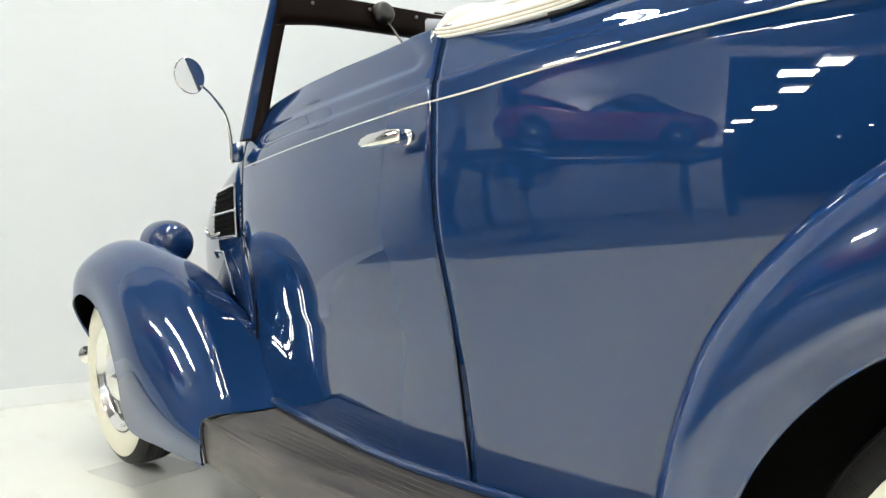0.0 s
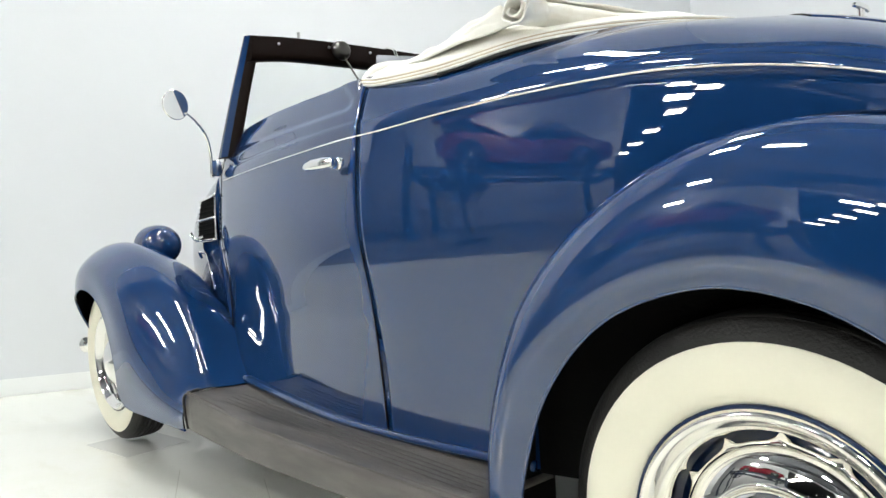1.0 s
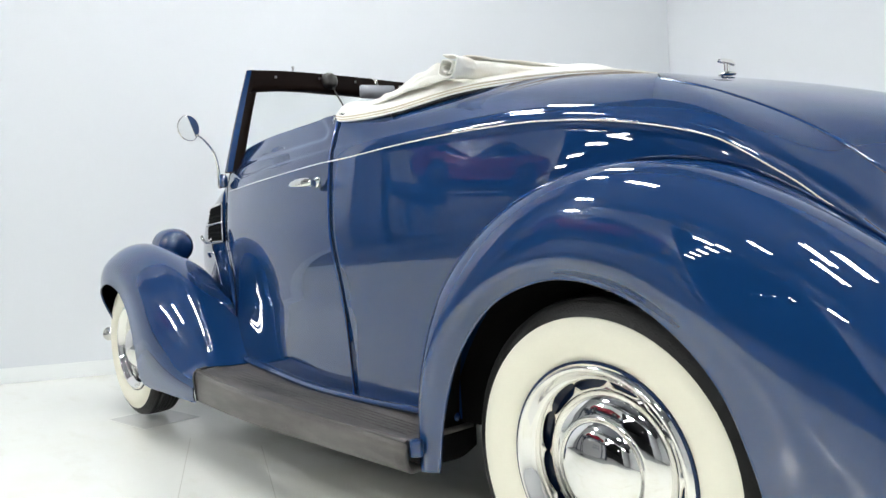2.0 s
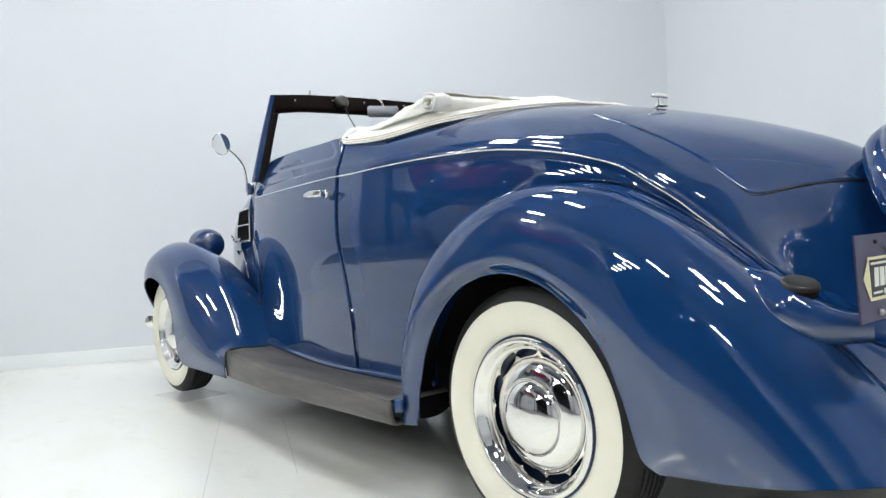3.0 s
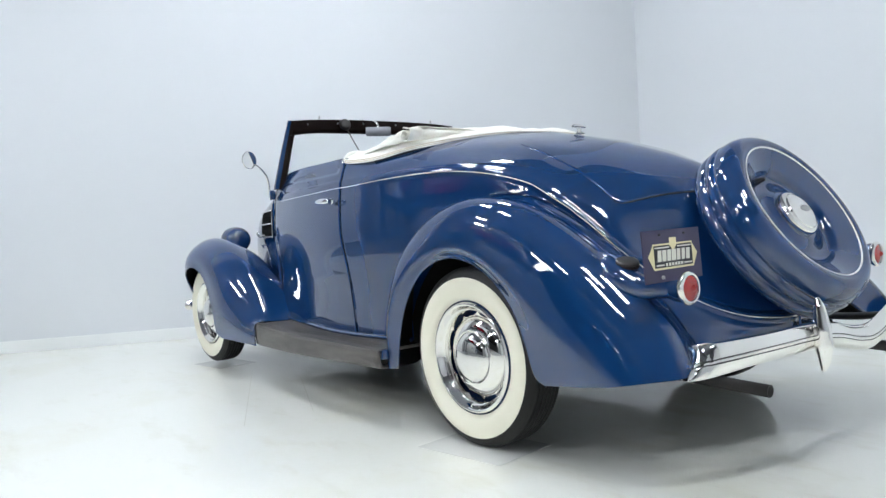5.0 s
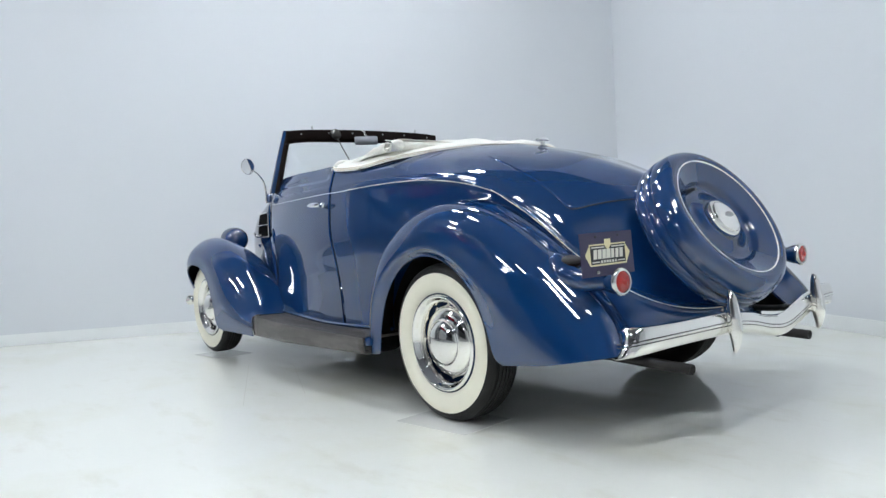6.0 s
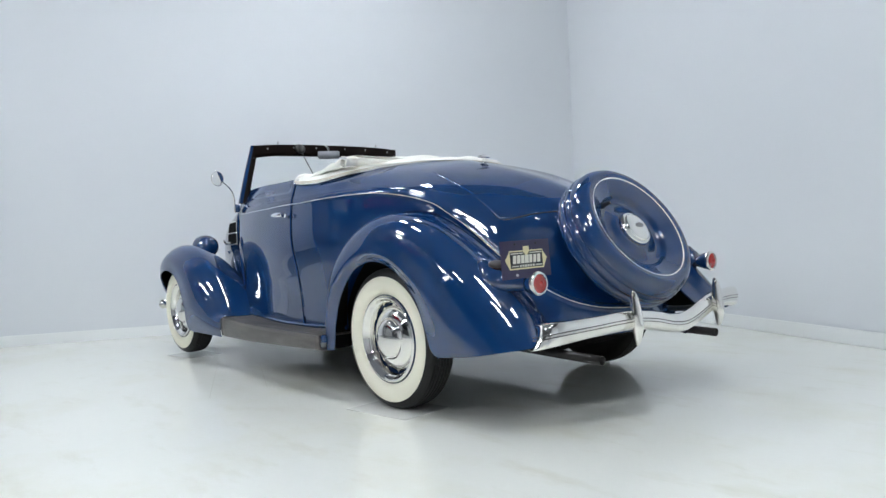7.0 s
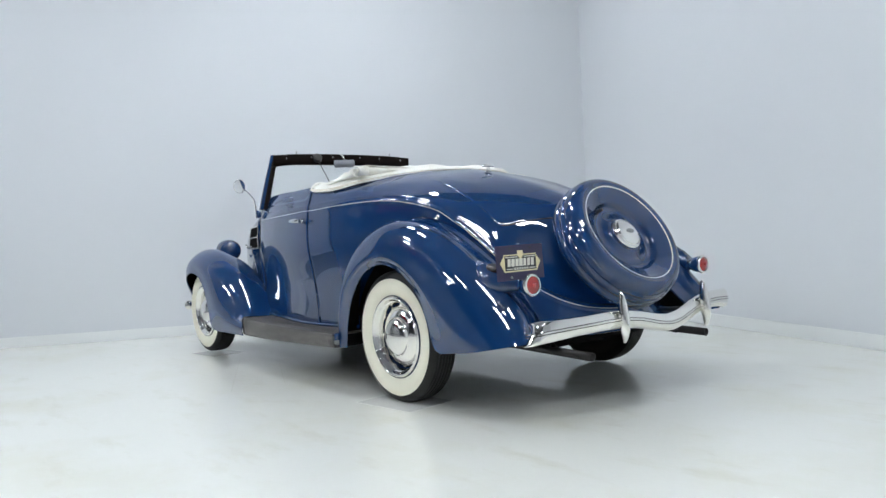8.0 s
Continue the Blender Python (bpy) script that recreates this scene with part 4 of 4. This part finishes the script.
def canvas_roll(side):
    """A short loose roll of cloth that lies along the rim, its end curled in layers."""
    bm = bmesh.new()
    rows = []
    for k in range(72):
        a = 1.9 * 2 * math.pi * k / 71 + 2.4
        grow = .24 + .76 * k / 71
        row = []
        for j in range(41):
            c = spline(ROLL, j / 8)
            d = (spline(ROLL, min(j / 8 + .1, 5)) - spline(ROLL, max(j / 8 - .1, 0))).normalized()
            h = Vector((1, 0, 0)).lerp(Vector((d.y, -d.x, 0)).normalized(), min(1, j / 24)).normalized()
            loose = .16 if j < 6 else .20
            w = 1 + loose * noise.noise(Vector((math.cos(a) * 1.1, j * .10, math.sin(a) * 1.1 + grow))) + .08 * noise.noise(Vector((math.cos(a) * 4, j * .35, math.sin(a) * 4)))
            fat = .036 + .006 * math.sin(math.pi * j / 40) + .009 * max(0, 1 - j / 10)
            p = c + h * (fat * grow * w * math.cos(a)) + Vector((0, 0, (.030 + .003 * max(0, 1 - j / 10)) * grow * w * math.sin(a)))
            p -= d * (.014 * noise.noise(Vector((a * .7, 3.0, 1.0))) if j == 0 else 0)
            row.append(bm.verts.new((p.x, p.y * side, p.z)))
        rows.append(row)
    for k in range(71):
        for j in range(40):
            bm.faces.new((rows[k][j], rows[k + 1][j], rows[k + 1][j + 1], rows[k][j + 1]))
    return bm


for side in (-1, 1):
    thick(part("canvas_flap", moved(sheet([FLAP_A, FLAP_B, FLAP_C], 48, 28, side=side, shape=tuck), pose(0, 0, -.03 if side > 0 else 0)), CANVAS, top, "creased canvas flap pulled up to the roll"), .004)
    thick(part("canvas_roll", moved(canvas_roll(side), pose(0, 0, -.04 if side > 0 else 0)), CANVAS, top, "loose roll of cream canvas with curled end"), .004, 0)

# ---- bumper, plate, exhaust ----
bumper = empty("rear_bumper", None, car)
blade = [(.818, -.748, .372), (.842, -.750, .375), (.866, -.732, .380), (.892, -.690, .384), (.945, -.50, .395), (.985, -.32, .402), (.985, -.16, .385), (.98, 0, .352), (.985, .12, .350), (.985, .32, .407), (.945, .50, .412), (.892, .700, .400), (.866, .742, .394), (.842, .760, .388), (.818, .758, .384)]
flare = [.95, 1.15, 1.2, 1.14, 1.0, 1.0, 1.0, 1.0, 1.0, 1.0, 1.0, 1.14, 1.2, 1.15, .95]
slant = [.044, .042, .036, .024] + [0] * 11
BL = [[(x + dx, y + k * (.5 + dz / .086), z + dz * f) for (x, y, z), f, k in zip(blade, flare, slant)] for dx, dz in ((-.014, -.043), (.004, -.037), (.014, -.015), (.014, .015), (.004, .037), (-.014, .043))]
thick(part("blade", sheet(BL, 100, 20), CHROME, bumper, "chrome bumper blade"), .005)
for dz in (-.006, .006):
    part("groove", tube([(x + .0145, y, z + dz) for x, y, z in blade], .0018, 6, 8), BLACK, bumper, "thin dark groove")
for side in (-1, 1):
    guard = tube([(1.012, side * .318, .300), (1.018, side * .318, .33), (1.019, side * .318, .375), (1.015, side * .318, .43), (1.010, side * .318, .495), (1.004, side * .318, .524)], [.007, .017, .027, .028, .018, .006], 16, 6)
    for v in guard.verts:
        v.co.y = side * .318 + (v.co.y - side * .318) * .72
    part("guard", guard, CHROME, bumper, "upright chrome guard")
    part("bracket", tube([(.60, side * .42, .36), (.80, side * .36, .37), (.97, side * .318, .39)], .014, 10), BLACK, bumper, "black bumper bracket")
    front = tube([(-3.40, side * .690, .395), (-3.49, side * .60, .395), (-3.58, side * .3, .395), (-3.60, 0, .395)], .038, 12)
    for v in front.verts:
        v.co.x = -3.56 + (v.co.x + 3.56) * .6
    part("front_bumper", front, CHROME, car, "chrome front bumper half")

plate = part("number_plate", box_bm((.003, .285, .152), pose(.768, -.69, .688, 0, -2, 0), .001), PLATE, car, "purple showroom plate with pale emblem", smooth=False)
PX = .7705
def flat(name, shape_yz, mat, lift, label=""):
    """A thin printed shape on the plate; corners given as (across, up) from its centre."""
    bm = bmesh.new()
    f = bm.faces.new([bm.verts.new((PX + lift + z * -.035, -.69 + y, .688 + z)) for y, z in shape_yz])
    got = bmesh.ops.extrude_face_region(bm, geom=[f])
    for v in got["geom"]:
        if isinstance(v, bmesh.types.BMVert):
            v.co.x += .0006
    bmesh.ops.recalc_face_normals(bm, faces=bm.faces)
    return part(name, bm, mat, plate, label, smooth=False)


def rect(y0, y1, z0, z1):
    return [(y0, z0), (y1, z0), (y1, z1), (y0, z1)]


flat("emblem_wing", [(-.122, .0), (-.098, -.040), (.098, -.040), (.122, .0), (.098, .030), (.098, .036), (-.098, .036), (-.098, .030)], GOLD, .0002, "pale gold winged emblem")
flat("emblem_panel", rect(-.094, .094, -.034, .031), INK, .0010)
flat("emblem_shield", [(0, .012), (.017, .030), (.017, .052), (-.017, .052), (-.017, .030)], GOLD, .0016)
flat("emblem_bar", rect(-.090, -.020, .0225, .0265), PALE, .0018)
flat("emblem_bar", rect(.020, .090, .0225, .0265), PALE, .0018)
for k, w in enumerate((.018, .019, .018, .022, .016, .016, .018)):
    y = -.070 + k * .0235
    flat("emblem_block", [(y - w / 2 - .002, -.016), (y + w / 2 - .002, -.016), (y + w / 2 + .002, .017), (y - w / 2 + .002, .017)], PALE, .0018)
flat("emblem_bar", rect(-.088, -.050, -.0285, -.0245), PALE, .0018)
flat("emblem_bar", rect(.050, .088, -.0285, -.0245), PALE, .0018)
for k in range(6):
    y = -.0375 + k * .015
    flat("emblem_block", rect(y - .0045, y + .0045, -.031, -.0215), PALE, .0018)
for y in (-.11, .11):
    for z in (-.062, .062):
        bolt = bmesh.new()
        bmesh.ops.create_uvsphere(bolt, u_segments=12, v_segments=8, radius=.006 if z < 0 else .004)
        part("bolt", moved(bolt, pose(PX - z * .035 + .001, -.69 + y * .55, .688 + z)), STEEL if z < 0 else BLACK, plate)
part("plate_bracket", tube([(.73, -.64, .60), (.755, -.66, .63), (.76, -.68, .66)], .008, 8), BLACK, car, "black plate bracket")
for y in (-.374, .54):
    part("exhaust_pipe", lathe_pipe(.872, y, .231), PIPE, car, "sooty steel exhaust pipe")

part("hanger", tube([(.80, .30, .31), (.82, .30, .275), (.85, .30, .262), (.86, .30, .275)], .006, 8), BLACK, car, "black exhaust hanger hook")
part("hanger", tube([(.62, -.374, .33), (.63, -.374, .27), (.63, -.35, .235)], .012, 8), CAVITY, car, "black exhaust hanger")

# ---- mirror ----
mirror = empty("door_mirror", None, car)
part("bracket", box_bm((.045, .03, .055), pose(-2.075, -.603, 1.10, 0, 0, -12), .006), PAINT, mirror, "blue hinge bracket")
part("pin", tube([(-2.092, -.612, 1.07), (-2.092, -.612, 1.10), (-2.092, -.612, 1.135)], .005, 8), CHROME, mirror)
part("arm", tube([(-2.092, -.614, 1.075), (-2.086, -.616, 1.15), (-2.062, -.640, 1.215), (-2.025, -.692, 1.258), (-1.988, -.738, 1.276)], [.006, .0055, .005, .004, .004], 10, 8), CHROME, mirror, "curved chrome arm")
HEADP = Matrix.Translation((-1.988, -.775, 1.300)) @ Vector((.965, .25, -.03)).to_track_quat("Z", "Y").to_matrix().to_4x4()
part("head", moved(lathe(smooth_profile([(0, -.022), (.028, -.018), (.046, -.006), (.0505, .004), (.0485, .007)]), 40), HEADP), CHROME, mirror, "round chrome mirror shell")
part("mirror_glass", moved(lathe([(.0485, .0065), (0, .0075)], 40), HEADP), MIRROR, mirror, "round mirror glass")


# ---- workshop behind the camera ----
LIFT = pose(-4.07, -6.45, 0, 0, 0, -33.7)
DECK_Z = 2.15


def car_lift(z):
    """A four-post car lift with its two runways raised to z."""
    e = tagged(empty("car_lift", LIFT), "dark blue four-post car lift, raised", "lift")
    for sx in (-1.88, 1.88):
        for sy in (-1.2, 1.2):
            post = part("post", box_bm((.14, .14, 2.45), pose(sx, sy, 1.225), .01), LIFT_BLUE, e, smooth=False)
            part("foot", box_bm((.36, .36, .015), pose(sx, sy, .0075)), LIFT_BLUE, post, smooth=False)
        part("crossbeam", box_bm((.16, 2.26, .16), pose(sx, 0, z - .19), .01), LIFT_BLUE, e, smooth=False)
    for sy in (-.72, .72):
        part("runway", box_bm((4.2, .50, .11), pose(0, sy, z - .055), .01), LIFT_BLUE, e, smooth=False)
    return e


car_lift(DECK_Z)

RC_S = [(-2.05, .55, .42), (-1.9, .72, .26), (-1.2, .80, .22), (0, .80, .22), (1.2, .80, .22), (1.9, .70, .30), (2.05, .50, .45)]
RC_M = [(-2.10, .55, .52), (-1.9, .76, .55), (-1.2, .85, .60), (0, .84, .58), (1.2, .86, .62), (1.9, .74, .62), (2.08, .50, .60)]
RC_B = [(-2.06, .50, .60), (-1.85, .70, .70), (-1.2, .76, .80), (0, .74, .78), (1.2, .76, .86), (1.85, .66, .80), (2.06, .45, .72)]
RC_C = [(-2.08, 0, .62), (-1.85, 0, .74), (-1.2, 0, .82), (0, 0, .84), (1.2, 0, .88), (1.85, 0, .84), (2.08, 0, .75)]
RC_W = [(-.35, .66, .80), (.1, .60, 1.10), (.55, .58, 1.20), (.95, .58, 1.12), (1.55, .60, .86)]
RC_R = [(-.40, 0, .83), (.1, 0, 1.15), (.55, 0, 1.25), (.95, 0, 1.17), (1.6, 0, .88)]
red = tagged(empty("sports_car", LIFT @ pose(0.22, 0, DECK_Z) @ Matrix.Diagonal((.84, .88, 1.08, 1))), "red sports coupe standing on the raised lift", "car")
for side in (-1, 1):
    part("body", sheet([RC_S, RC_M, RC_B, RC_C], 48, 24, side=side), RED_PAINT, red, "red car body")
    part("roof", sheet([RC_W, RC_R], 24, 10, side=side), RED_PAINT, red, "red coupe roof")
    part("side_window", sheet([[(-.33, .70, .80), (.1, .70, .80), (.6, .70, .80), (1.1, .70, .83)], [(-.28, .66, .84), (.12, .605, 1.08), (.55, .585, 1.16), (1.0, .60, 1.04)]], 16, 6, side=side), GLASS, red, "clear side window")
    for x in (-1.25, 1.25):
        w = empty("wheel", pose(x, side * .79, .33) @ OUT[side], red)
        part("tyre", lathe(smooth_profile([(.20, .08), (.26, .10), (.31, .085), (.33, .04), (.33, -.04), (.31, -.085), (.20, -.08)]), 36), RUBBER, w)
        part("rim", lathe(smooth_profile([(.20, .08), (.17, .05), (.06, .06), (0, .07)]), 28), BLACK, w, "dark wheel")
        part("cap", lathe(smooth_profile([(.06, .06), (.05, .085), (0, .09)]), 20), STEEL, w, "small steel cap")

hood_lid = sheet([[(-2.02, y, .90 - .05 * abs(y)), (-1.92, y, .98), (-1.5, y, 1.01), (-.9, y, .95), (-.5, y, .87)] for y in (-.62, -.3, 0, .3, .62)], 24, 12)
thick(part("hood", hood_lid, RED_PAINT, red, "red hood standing open"), .03)

# Round drum fan on a stand.
fan = tagged(empty("workshop_fan", pose(-3.35, -4.0, 0)), "grey round workshop fan on a pole stand", "fan")
part("base", lathe(smooth_profile([(.30, 0), (.29, .03), (.05, .06), (.03, .08)]), 32), BLACK, fan)
part("pole", tube([(0, 0, .06), (0, 0, .6), (0, 0, 1.3)], .025, 10), BLACK, fan)
part("cage", moved(lathe(smooth_profile([(.33, -.12), (.36, -.08), (.36, .08), (.33, .12)]), 40), pose(0, 0, 1.44, 90, 0, -38)), BLACK, fan, "round black fan cage")
for k in range(9):
    r = .05 + .035 * k
    part("guard_ring", moved(lathe([(r, .12), (r + .016, .126), (r + .016, .114)], 32, True), pose(0, 0, 1.44, 90, 0, -38)), STEEL, fan)
for k in range(4):
    part("blade", box_bm((.20, .012, .32), pose(0, 0, 1.44, 0, 0, -38) @ pose(0, 0, 0, 0, 90 * k, 0) @ pose(0, 0, .17, 0, 0, 28)), LIFT_BLUE, fan, smooth=False)
# Small framed sheets on the workshop wall.
for i in range(4):
    for j in range(2):
        sheet_ob = part("wall_notice", box_bm((.20, .012, .26), BACK @ pose(-.6 + .30 * i, .007, 1.0 + .36 * j)), MIRROR_BACK, smooth=False)
        tagged(sheet_ob, "small grey notice sheet on the wall", "notice", "wall notices")

# Hairline joints in the floor.
for x0, y0, x1, y1 in ((-2.25, -.75, -1.05, -1.31), (-1.9, -.60, -1.05, -.97)):
    joint = box_bm((math.hypot(x1 - x0, y1 - y0), .0025, .0008), pose((x0 + x1) / 2, (y0 + y1) / 2, .0002, 0, 0, math.degrees(math.atan2(y1 - y0, x1 - x0))))
    part("joint", joint, JOINT, floor, "hairline floor joint", smooth=False)

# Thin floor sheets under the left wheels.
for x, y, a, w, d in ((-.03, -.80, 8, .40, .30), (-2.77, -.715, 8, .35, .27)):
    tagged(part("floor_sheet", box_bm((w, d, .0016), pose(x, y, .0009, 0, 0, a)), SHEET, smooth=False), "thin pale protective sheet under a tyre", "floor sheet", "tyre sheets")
